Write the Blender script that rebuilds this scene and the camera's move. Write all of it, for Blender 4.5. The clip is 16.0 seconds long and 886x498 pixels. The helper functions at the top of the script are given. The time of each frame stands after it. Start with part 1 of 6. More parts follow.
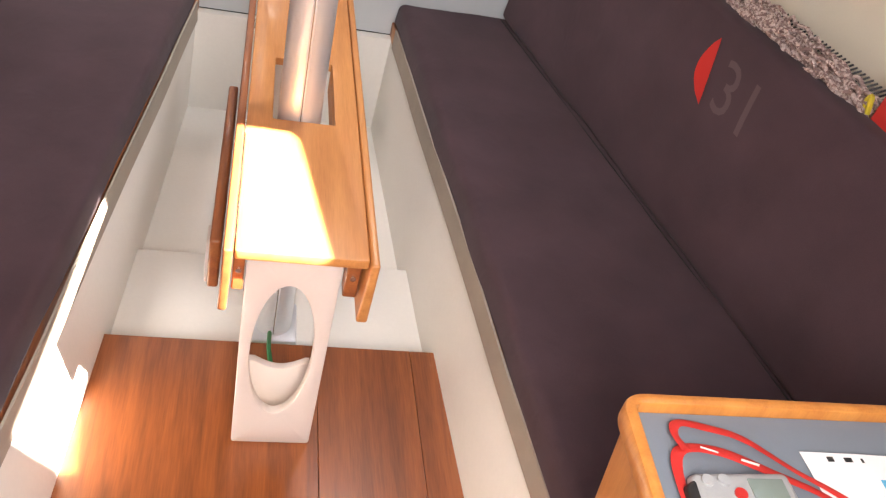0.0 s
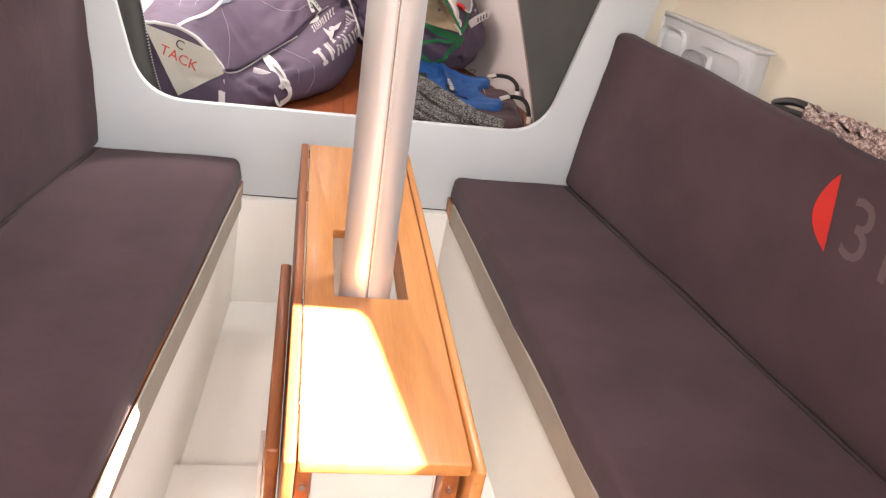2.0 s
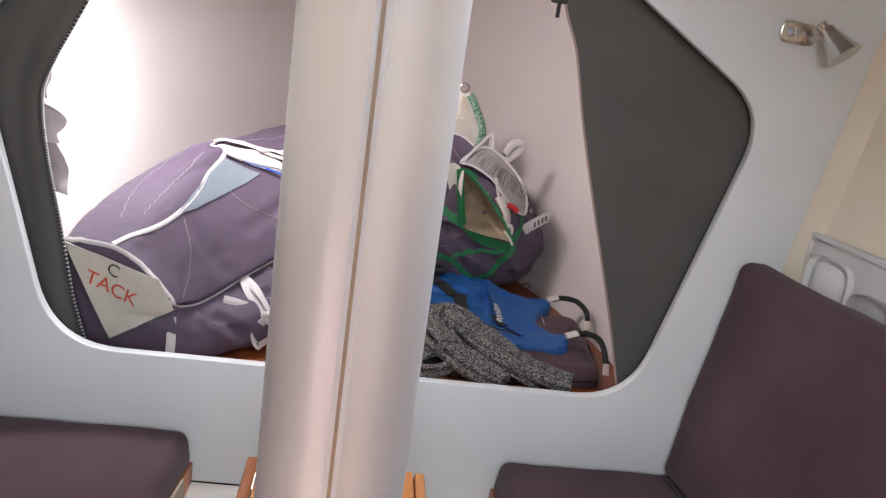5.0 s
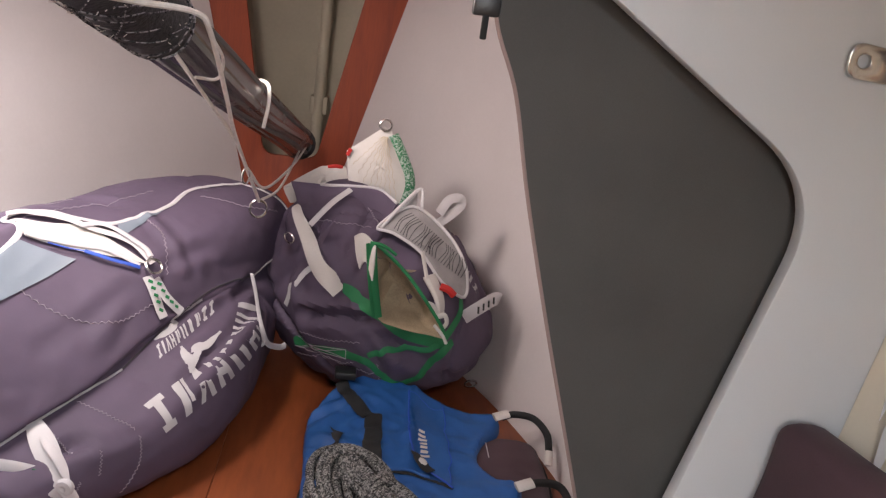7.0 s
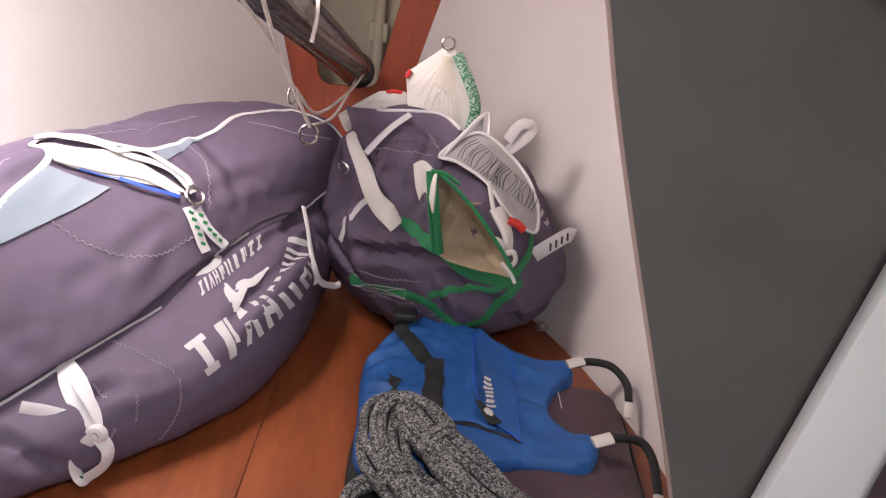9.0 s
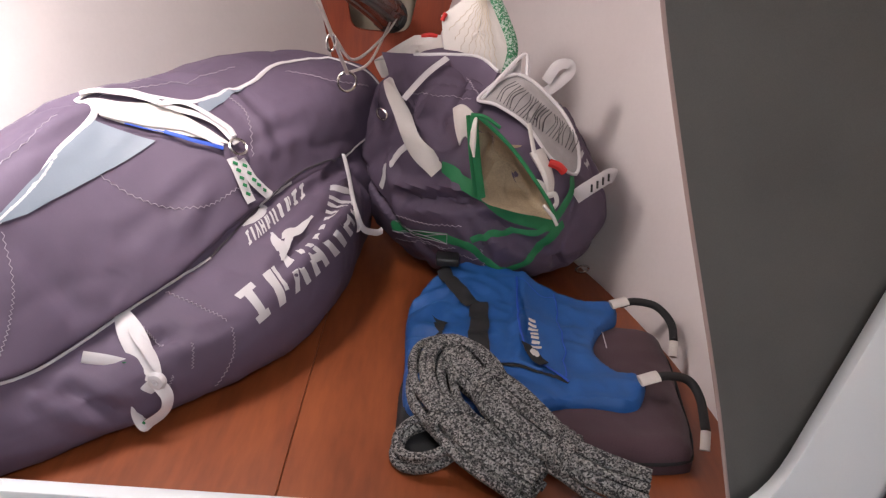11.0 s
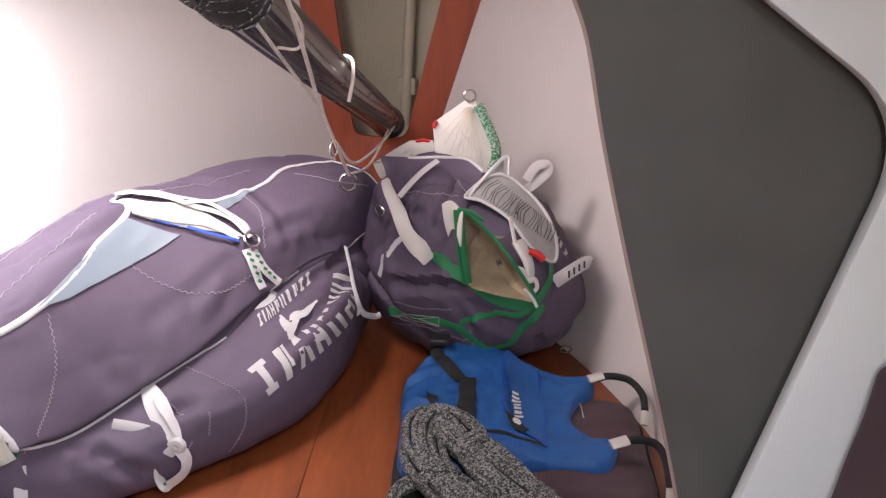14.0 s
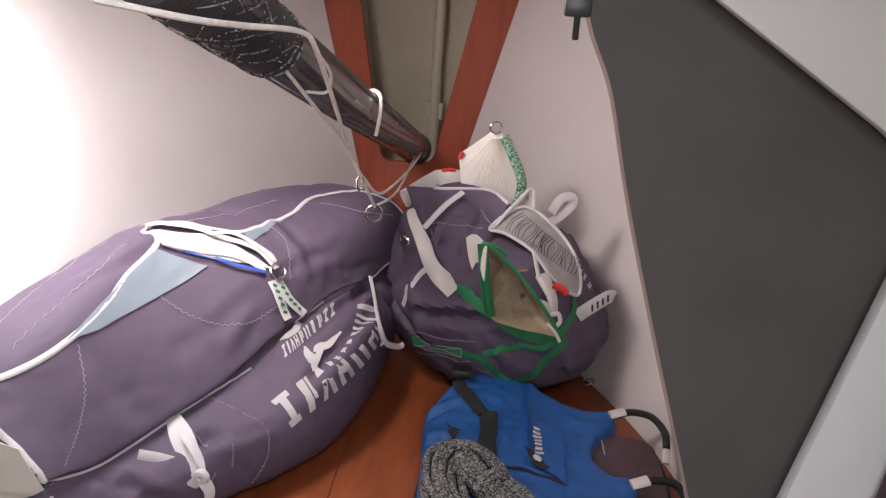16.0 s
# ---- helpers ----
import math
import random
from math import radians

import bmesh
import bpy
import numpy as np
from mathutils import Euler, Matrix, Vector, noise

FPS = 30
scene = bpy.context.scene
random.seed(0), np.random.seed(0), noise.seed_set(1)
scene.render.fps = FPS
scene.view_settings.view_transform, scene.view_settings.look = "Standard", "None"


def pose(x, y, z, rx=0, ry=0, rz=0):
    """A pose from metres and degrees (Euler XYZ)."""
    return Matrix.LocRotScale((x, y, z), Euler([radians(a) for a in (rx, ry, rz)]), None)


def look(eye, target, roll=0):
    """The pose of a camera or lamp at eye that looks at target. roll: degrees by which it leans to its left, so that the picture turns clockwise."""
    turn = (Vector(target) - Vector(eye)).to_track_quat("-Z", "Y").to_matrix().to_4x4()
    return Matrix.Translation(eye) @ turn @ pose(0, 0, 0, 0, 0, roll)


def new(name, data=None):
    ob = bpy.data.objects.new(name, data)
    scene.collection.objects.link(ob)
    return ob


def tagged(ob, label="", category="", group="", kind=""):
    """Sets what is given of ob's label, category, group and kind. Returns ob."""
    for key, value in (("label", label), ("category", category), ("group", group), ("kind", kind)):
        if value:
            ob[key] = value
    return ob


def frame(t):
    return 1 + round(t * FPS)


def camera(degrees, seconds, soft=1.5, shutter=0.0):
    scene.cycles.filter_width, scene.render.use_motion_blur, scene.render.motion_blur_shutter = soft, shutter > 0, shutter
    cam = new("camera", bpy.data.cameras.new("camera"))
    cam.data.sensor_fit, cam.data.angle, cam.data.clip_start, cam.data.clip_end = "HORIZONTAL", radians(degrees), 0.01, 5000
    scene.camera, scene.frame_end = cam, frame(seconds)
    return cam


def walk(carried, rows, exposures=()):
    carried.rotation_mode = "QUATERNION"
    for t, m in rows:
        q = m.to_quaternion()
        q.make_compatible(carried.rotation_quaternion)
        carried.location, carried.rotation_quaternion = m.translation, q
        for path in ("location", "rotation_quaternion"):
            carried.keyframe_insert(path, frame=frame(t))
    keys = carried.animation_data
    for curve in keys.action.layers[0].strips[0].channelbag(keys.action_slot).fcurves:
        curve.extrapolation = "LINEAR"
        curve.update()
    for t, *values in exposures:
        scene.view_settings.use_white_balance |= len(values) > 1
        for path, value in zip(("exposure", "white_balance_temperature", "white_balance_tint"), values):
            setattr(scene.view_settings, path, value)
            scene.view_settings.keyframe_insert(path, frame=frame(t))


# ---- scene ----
cam = camera(55.1, 16.0, 1.3)
PATH = [
    (0, (-0.134, 0.407, 1.755), (0.333, 1.899, 0.508), 16.0),
    (0.5, (-0.157, 0.498, 1.65), (0.296, 1.994, 0.403), 13.9),
    (1, (-0.195, 0.57, 1.595), (0.232, 2.104, 0.385), 15.3),
    (1.5, (-0.196, 0.618, 1.543), (0.188, 2.24, 0.437), 10.4),
    (2, (-0.169, 0.688, 1.516), (0.18, 2.444, 0.625), 9.0),
    (2.5, (-0.19, 0.788, 1.428), (0.094, 2.612, 0.658), 7.8),
    (3, (-0.209, 0.911, 1.399), (-0.091, 2.823, 0.823), 4.9),
    (3.5, (-0.186, 1.056, 1.363), (-0.139, 2.967, 0.776), 5.4),
    (4, (-0.153, 1.229, 1.382), (-0.185, 3.14, 0.793), 7.2),
    (4.5, (-0.085, 1.427, 1.416), (-0.103, 3.34, 0.835), 7.4),
    (5, (-0.019, 1.652, 1.449), (0.179, 3.562, 0.89), 8.3),
    (7.3, (0.202, 2.479, 1.473), (0.453, 4.39, 0.941), 8.2),
    (7.5, (0.205, 2.513, 1.471), (0.431, 4.426, 0.934), 8.1),
    (8, (0.203, 2.527, 1.466), (0.362, 4.444, 0.918), 7.5),
    (8.5, (0.209, 2.559, 1.441), (0.333, 4.475, 0.88), 7.0),
    (9, (0.215, 2.58, 1.387), (0.323, 4.46, 0.715), 7.0),
    (9.2, (0.21, 2.587, 1.371), (0.313, 4.452, 0.656), 6.7),
    (11.3, (0.183, 2.564, 1.395), (0.225, 4.397, 0.596), 4.7),
    (11.5, (0.176, 2.559, 1.414), (0.216, 4.412, 0.661), 4.5),
    (12, (0.177, 2.566, 1.456), (0.208, 4.462, 0.82), 4.1),
    (12.5, (0.184, 2.558, 1.46), (0.212, 4.468, 0.868), 4.1),
    (13, (0.197, 2.549, 1.431), (0.213, 4.464, 0.857), 4.1),
    (13.5, (0.219, 2.485, 1.457), (0.235, 4.402, 0.886), 4.2),
    (14, (0.224, 2.368, 1.43), (0.241, 4.282, 0.848), 3.9),
    (14.5, (0.22, 2.279, 1.448), (0.256, 4.192, 0.868), 3.9),
    (15, (0.229, 2.324, 1.479), (0.254, 4.24, 0.905), 3.5),
    (15.5, (0.234, 2.379, 1.495), (0.219, 4.297, 0.927), 3.7),
    (16, (0.226, 2.37, 1.484), (0.179, 4.289, 0.923), 4.3),
]
walk(cam, [(t, look(eye, target, roll)) for t, eye, target, roll in PATH],
     exposures=[(0, 4.15, 6950, 12), (1.0, 4.13, 7200, 13), (1.5, 4.30, 7200, 13), (2.0, 4.50, 7000, 12), (2.5, 4.52, 6800, 11), (3.0, 4.17, 6500, 10), (3.5, 4.11, 6450, 10), (4.0, 4.22, 6350, 10), (5.0, 3.95, 6400, 10), (7.5, 3.87, 6700, 13),
                (8.5, 4.12, 6600, 13), (9.0, 4.27, 6600, 13), (11.5, 3.95, 6600, 13), (12.0, 3.85, 6600, 13), (12.5, 3.92, 6600, 13), (13.5, 4.2, 6500, 13), (14.5, 4.08, 6450, 13), (15.5, 3.9, 6500, 12), (16, 3.97, 6500, 12)])


# ---- light ----
SUN_WAY = Vector((-0.80, 0.35, -1.0)).normalized()   # the way the sunlight travels
world = bpy.data.worlds.new("world")
scene.world = world
world.use_nodes = True
wn = world.node_tree
sky = wn.nodes.new("ShaderNodeTexSky")
sky.sky_type, sky.sun_disc = "NISHITA", False
sky.sun_elevation = math.asin(-SUN_WAY.z)
sky.sun_rotation = math.atan2(-SUN_WAY.x, -SUN_WAY.y)
wn.links.new(sky.outputs[0], wn.nodes["Background"].inputs[0])
wn.nodes["Background"].inputs[1].default_value = 0.05


def lamp(name, kind, m, energy, color=(1, 1, 1), size=(0.5, 0.5), angle=0.5):
    data = bpy.data.lights.new(name, kind)
    data.energy, data.color = energy, color
    if kind == "AREA":
        data.shape, data.size, data.size_y = "RECTANGLE", size[0], size[1]
    else:
        data.angle = radians(angle)
    ob = new(name, data)
    ob.matrix_world = m
    return ob


lamp("sun", "SUN", look((0, 0, 6), Vector((0, 0, 6)) + SUN_WAY), 5.0, (1.0, 0.94, 0.86), angle=0.6)
# daylight of the companionway above and behind the camera, and of the fore cabin's hatch
lamp("companionway_daylight", "AREA", look((0.02, 0.05, 1.86), (-0.10, 1.75, 0.1)), 2.55, (1.0, 0.955, 0.91), (0.7, 0.7))
# unseen fill added below the closed deckhead to brighten the port side
lamp("saloon_fill", "AREA", look((0.34, 2.52, 1.88), (-0.90, 2.75, 0.65)), 1.35, (0.88, 0.93, 1.0), (0.30, 0.30))
lamp("fore_hatch_daylight", "AREA", look((-0.20, 4.00, 1.63), (0.42, 4.32, 0.85)), 1.08, (1.0, 0.905, 0.87), (0.26, 0.30))
# unseen lamp added inside the cabin, aimed at the port lining to burn it white
lamp("port_lining_fill", "AREA", look((-0.58, 3.84, 1.44), (-0.98, 3.92, 1.14)), 0.95, (1.0, 0.98, 0.97), (0.22, 0.30))


# ---- materials ----
def material(name, color, rough=0.5, metal=0.0, vary=0.12, scale=6.0, fine=180.0, bump=0.15, dist=0.002, sheen=0.0, coat=0.0, stretch=None, crease=0.0, spec=0.5):
    """A surface with drift at two scales and fine relief."""
    mt = bpy.data.materials.new(name)
    mt.use_nodes = True
    nt = mt.node_tree
    p = nt.nodes["Principled BSDF"]
    co = nt.nodes.new("ShaderNodeTexCoord")
    src = co.outputs["Object"]
    if stretch:
        mp = nt.nodes.new("ShaderNodeMapping")
        mp.inputs["Scale"].default_value = stretch
        nt.links.new(src, mp.inputs[0])
        src = mp.outputs[0]
    big, small = nt.nodes.new("ShaderNodeTexNoise"), nt.nodes.new("ShaderNodeTexNoise")
    big.inputs["Scale"].default_value, big.inputs["Detail"].default_value = scale, 4
    small.inputs["Scale"].default_value, small.inputs["Detail"].default_value = fine, 3
    nt.links.new(src, big.inputs["Vector"])
    nt.links.new(src, small.inputs["Vector"])
    mix = nt.nodes.new("ShaderNodeMath")
    mix.operation = "MULTIPLY_ADD"
    mix.inputs[1].default_value = 0.4
    nt.links.new(small.outputs["Fac"], mix.inputs[0])
    nt.links.new(big.outputs["Fac"], mix.inputs[2])
    ramp = nt.nodes.new("ShaderNodeValToRGB")
    c = Vector(color)
    ramp.color_ramp.elements[0].position, ramp.color_ramp.elements[1].position = 0.35, 1.0
    ramp.color_ramp.elements[0].color = (*(c * (1 - vary)), 1)
    ramp.color_ramp.elements[1].color = (*[min(1.0, v * (1 + vary)) for v in c], 1)
    nt.links.new(mix.outputs[0], ramp.inputs[0])
    nt.links.new(ramp.outputs[0], p.inputs["Base Color"])
    rr = nt.nodes.new("ShaderNodeMapRange")
    rr.inputs[3].default_value, rr.inputs[4].default_value = max(0.02, rough - 0.08), min(1.0, rough + 0.1)
    nt.links.new(big.outputs["Fac"], rr.inputs[0])
    nt.links.new(rr.outputs[0], p.inputs["Roughness"])
    p.inputs["Metallic"].default_value = metal
    p.inputs["Sheen Weight"].default_value = sheen
    p.inputs["Specular IOR Level"].default_value = spec
    p.inputs["Coat Weight"].default_value = coat
    p.inputs["Coat Roughness"].default_value = 0.15
    if bump:
        bp = nt.nodes.new("ShaderNodeBump")
        bp.inputs["Strength"].default_value, bp.inputs["Distance"].default_value = bump, dist
        nt.links.new(small.outputs["Fac"], bp.inputs["Height"])
        nt.links.new(bp.outputs[0], p.inputs["Normal"])
        if crease:
            # soft wrinkles of cloth
            wr, b2 = nt.nodes.new("ShaderNodeTexNoise"), nt.nodes.new("ShaderNodeBump")
            wr.inputs["Scale"].default_value, wr.inputs["Detail"].default_value, wr.inputs["Distortion"].default_value = 13.0, 2.5, 1.6
            wr.noise_type = "RIDGED_MULTIFRACTAL"
            nt.links.new(src, wr.inputs["Vector"])
            b2.inputs["Strength"].default_value, b2.inputs["Distance"].default_value = crease, 0.006
            nt.links.new(wr.outputs["Fac"], b2.inputs["Height"])
            nt.links.new(bp.outputs[0], b2.inputs["Normal"])
            nt.links.new(b2.outputs[0], p.inputs["Normal"])
    return mt


def wood(name, light, dark, stretch, rough=0.42, coat=0.16):
    """Varnished wood with its grain along the axis that is stretched least."""
    mt = bpy.data.materials.new(name)
    mt.use_nodes = True
    nt = mt.node_tree
    p = nt.nodes["Principled BSDF"]
    co, mp = nt.nodes.new("ShaderNodeTexCoord"), nt.nodes.new("ShaderNodeMapping")
    mp.inputs["Scale"].default_value = stretch
    nt.links.new(co.outputs["Object"], mp.inputs[0])
    info = nt.nodes.new("ShaderNodeObjectInfo")
    add = nt.nodes.new("ShaderNodeVectorMath")
    add.operation = "MULTIPLY_ADD"
    add.inputs[1].default_value = (7, 7, 7)
    nt.links.new(info.outputs["Random"], add.inputs[0])
    nt.links.new(mp.outputs[0], add.inputs[2])
    a, b = nt.nodes.new("ShaderNodeTexNoise"), nt.nodes.new("ShaderNodeTexNoise")
    a.inputs["Scale"].default_value, a.inputs["Detail"].default_value, a.inputs["Distortion"].default_value = 1.0, 6, 0.6
    b.inputs["Scale"].default_value, b.inputs["Detail"].default_value = 9.0, 3
    nt.links.new(add.outputs[0], a.inputs["Vector"])
    nt.links.new(add.outputs[0], b.inputs["Vector"])
    m = nt.nodes.new("ShaderNodeMath")
    m.operation = "MULTIPLY_ADD"
    m.inputs[1].default_value = 0.45
    nt.links.new(b.outputs["Fac"], m.inputs[0])
    nt.links.new(a.outputs["Fac"], m.inputs[2])
    r = nt.nodes.new("ShaderNodeValToRGB")
    r.color_ramp.elements[0].position, r.color_ramp.elements[1].position = 0.48, 0.92
    r.color_ramp.elements[0].color, r.color_ramp.elements[1].color = (*dark, 1), (*light, 1)
    nt.links.new(m.outputs[0], r.inputs[0])
    nt.links.new(r.outputs[0], p.inputs["Base Color"])
    p.inputs["Roughness"].default_value, p.inputs["Coat Weight"].default_value, p.inputs["Coat Roughness"].default_value = rough, coat, 0.12
    bp = nt.nodes.new("ShaderNodeBump")
    bp.inputs["Strength"].default_value, bp.inputs["Distance"].default_value = 0.08, 0.001
    nt.links.new(b.outputs["Fac"], bp.inputs["Height"])
    nt.links.new(bp.outputs[0], p.inputs["Normal"])
    return mt


M_CUSHION = material("cushion_fabric", (0.067, 0.039, 0.047), 0.85, vary=0.26, scale=5, fine=420, bump=0.12, dist=0.0008, sheen=0.08, crease=0.14, spec=0.2)
M_GEL = material("white_gelcoat", (0.80, 0.77, 0.72), 0.5, vary=0.05, scale=3, fine=90, bump=0.05, dist=0.001)
M_BULK = material("pale_grey_laminate", (0.60, 0.63, 0.65), 0.45, vary=0.04, scale=3, fine=300, bump=0.05, dist=0.0005)
M_LINER = material("cream_headlining", (0.72, 0.665, 0.55), 0.6, vary=0.05, scale=3, fine=200, bump=0.08, dist=0.001)
M_HULL = material("white_hull_lining", (0.60, 0.550, 0.545), 0.55, vary=0.05, scale=3, fine=90, bump=0.10, dist=0.002)
M_BAND = material("beige_canvas_band", (0.36, 0.31, 0.26), 0.85, vary=0.10, scale=10, fine=500, bump=0.2, dist=0.0008)
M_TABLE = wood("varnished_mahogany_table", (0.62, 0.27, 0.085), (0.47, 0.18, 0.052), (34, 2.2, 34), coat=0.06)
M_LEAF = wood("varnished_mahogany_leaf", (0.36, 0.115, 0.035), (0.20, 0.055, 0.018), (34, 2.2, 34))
M_SOLE = wood("teak_veneer_sole", (0.31, 0.088, 0.022), (0.15, 0.038, 0.010), (30, 1.6, 30), rough=0.38, coat=0.25)
M_BERTH = wood("mahogany_ply_berth", (0.27, 0.068, 0.020), (0.155, 0.036, 0.011), (9, 1.4, 9), rough=0.45, coat=0.12)
M_FRAME = wood("mahogany_bow_frame", (0.29, 0.046, 0.009), (0.20, 0.028, 0.006), (22, 22, 2.0), rough=0.65, coat=0.0)
M_DESK = wood("light_mahogany_desk", (0.62, 0.25, 0.055), (0.48, 0.17, 0.035), (30, 30, 3.0))
M_ALU = material("anodised_aluminium", (0.80, 0.83, 0.88), 0.36, metal=0.62, vary=0.03, scale=2, fine=260, bump=0.0, dist=0.0005, stretch=(3, 3, 0.3))
# near-black colour that stands in for shade in a crease
M_GAPSHADE = material("gap_shade", (0.012, 0.010, 0.010), 0.8, vary=0.2)
# post alloy browned to carry the groove's shade
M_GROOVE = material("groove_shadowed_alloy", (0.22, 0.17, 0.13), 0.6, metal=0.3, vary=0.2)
M_LEG = material("white_painted_panel", (0.76, 0.68, 0.63), 0.35, vary=0.04, scale=5, fine=120, bump=0.03)
M_CURTAIN = material("charcoal_polyester", (0.078, 0.076, 0.072), 0.9, vary=0.24, scale=4, fine=600, bump=0.18, dist=0.0006, sheen=0.15)
# pink that imitates backlit haze along the curtain's edge
M_EDGEHAZE = material("pinkish_edge_haze", (0.30, 0.215, 0.20), 0.9, vary=0.1, fine=500)
M_BLACK = material("black_plastic", (0.015, 0.015, 0.016), 0.4, vary=0.1)
M_WEB = material("black_webbing", (0.012, 0.012, 0.013), 0.8, vary=0.2, fine=700, bump=0.3)
M_BAG = material("purple_grey_bag_canvas", (0.090, 0.066, 0.101), 0.70, vary=0.16, scale=7, fine=700, bump=0.12, dist=0.0006, sheen=0.0, crease=0.26, spec=0.3)
# bag canvas darkened; one patch of it paints the shade in a slit
M_BAGDARK = material("darkened_bag_canvas", (0.032, 0.024, 0.032), 0.65, vary=0.16, scale=7, fine=700, bump=0.12, dist=0.0006, sheen=0.1)
M_PIPING = material("white_tape", (0.50, 0.475, 0.485), 0.7, vary=0.10, fine=600, bump=0.15, dist=0.0005)
M_SAIL = material("white_sailcloth", (0.54, 0.505, 0.475), 0.6, vary=0.08, scale=9, fine=300, bump=0.25, dist=0.0015, crease=0.15)
M_CREAM = material("stained_cream_sailcloth", (0.50, 0.42, 0.31), 0.65, vary=0.3, scale=14, fine=250, bump=0.25, dist=0.0015, crease=0.3)
M_GREYCLOTH = material("pale_grey_cloth", (0.44, 0.40, 0.41), 0.85, vary=0.1, scale=8, fine=500, bump=0.2, dist=0.0008, crease=0.15)
M_PANEL = material("pale_blue_grey_cloth", (0.50, 0.49, 0.525), 0.7, vary=0.08, fine=500, bump=0.15, dist=0.0005, crease=0.1)
M_STITCH = material("pale_thread", (0.30, 0.26, 0.30), 0.8, vary=0.1)
# cream cloth darkened to brown for the shade inside the pouch
M_POUCH = material("shaded_pouch_cloth", (0.34, 0.26, 0.17), 0.75, vary=0.45, scale=12, fine=250, bump=0.3, dist=0.002, crease=0.4)
M_GREEN = material("green_webbing", (0.010, 0.16, 0.055), 0.7, vary=0.2, fine=500, bump=0.25, dist=0.0006)
M_RED = material("red_cloth", (0.50, 0.020, 0.016), 0.65, vary=0.12, fine=400, bump=0.15)
M_BLUE = material("blue_ripstop", (0.008, 0.078, 0.265), 0.6, vary=0.18, scale=8, fine=500, bump=0.15, dist=0.0006, sheen=0.0, crease=0.3)
M_BLUELINE = material("royal_blue_tape", (0.015, 0.07, 0.42), 0.6, vary=0.1)
M_STEEL = material("stainless_steel", (0.60, 0.58, 0.55), 0.2, metal=1.0, vary=0.05, bump=0.0)
M_EMBLEM = material("red_flock", (0.55, 0.018, 0.012), 0.7, vary=0.08, fine=400, bump=0.1)
M_FADED = material("faded_grey_print", (0.108, 0.070, 0.074), 0.75, vary=0.12, fine=400, bump=0.1)
M_PRINT = material("pale_grey_print", (0.44, 0.42, 0.43), 0.7, vary=0.08, fine=500, bump=0.1, dist=0.0004)
M_ROPE = material("cream_rope", (0.70, 0.65, 0.60), 0.8, vary=0.2, scale=60, fine=400, bump=0.4, dist=0.001)
M_LOCKER = material("grey_locker_lining", (0.50, 0.45, 0.35), 0.6, vary=0.10, scale=5, fine=80, bump=0.1)
M_TUBE = material("dark_brown_spar", (0.014, 0.007, 0.006), 0.24, vary=0.25, scale=8, fine=90, bump=0.04, coat=0.12)
M_NET = material("dark_netting", (0.030, 0.027, 0.029), 0.75, vary=0.5, scale=40, fine=160, bump=0.8, dist=0.004)


# ---- building helpers ----
from mathutils.bvhtree import BVHTree

def mesh_object(name, bm, mat, parent=None, smooth=True, label=""):
    me = bpy.data.meshes.new(name)
    bm.normal_update()
    bm.to_mesh(me)
    bm.free()
    for m in (mat if isinstance(mat, (list, tuple)) else [mat]):
        me.materials.append(m)
    if smooth:
        me.shade_smooth()
        me.set_sharp_from_angle(angle=radians(38))
    ob = new(name, me)
    if parent:
        ob.parent = parent
        ob.matrix_parent_inverse = parent.matrix_world.inverted()
    if label:
        tagged(ob, label)
    return ob


def part(name, bm, mat, parent, label="", smooth=True):
    return mesh_object(name, bm, mat, parent, smooth, label)


def thing(name, label, category, at=(0, 0, 0), group="", kind=""):
    ob = new(name)
    ob.empty_display_size = 0.05
    ob.location = at
    ob.matrix_world = Matrix.Translation(at)
    return tagged(ob, label, category, group, kind)


def hexa(lo, hi, bevel=0.0, seg=2):
    """A solid between four lower and four upper corners, in the same order round."""
    bm = bmesh.new()
    v = [bm.verts.new(p) for p in (*lo, *hi)]
    for f in ((3, 2, 1, 0), (4, 5, 6, 7), (0, 1, 5, 4), (1, 2, 6, 5), (2, 3, 7, 6), (3, 0, 4, 7)):
        bm.faces.new([v[i] for i in f])
    bmesh.ops.recalc_face_normals(bm, faces=bm.faces)
    if bevel:
        bmesh.ops.bevel(bm, geom=bm.edges[:], offset=bevel, segments=seg, profile=0.5, affect="EDGES")
    return bm


def box(x0, x1, y0, y1, z0, z1, bevel=0.0, seg=2):
    c = [(x0, y0), (x1, y0), (x1, y1), (x0, y1)]
    return hexa([(x, y, z0) for x, y in c], [(x, y, z1) for x, y in c], bevel, seg)


def join(*bms):
    """Several bmeshes in one."""
    out = bmesh.new()
    for b in bms:
        me = bpy.data.meshes.new("tmp")
        b.to_mesh(me)
        b.free()
        out.from_mesh(me)
        bpy.data.meshes.remove(me)
    return out


def rounded(corners, seg=8):
    """The outline of a polygon of (x, y, radius) corners, rounded."""
    out, n = [], len(corners)
    for i, (x, y, r) in enumerate(corners):
        p = Vector((x, y))
        a, b = Vector(corners[i - 1][:2]) - p, Vector(corners[(i + 1) % n][:2]) - p
        if r <= 0:
            out.append(p)
            continue
        half = a.angle(b) / 2
        d = min(r / math.tan(half), a.length * 0.49, b.length * 0.49)
        pa, pb = p + a.normalized() * d, p + b.normalized() * d
        for k in range(seg + 1):
            t = k / seg
            out.append((1 - t) ** 2 * pa + 2 * t * (1 - t) * p + t * t * pb)
    return out


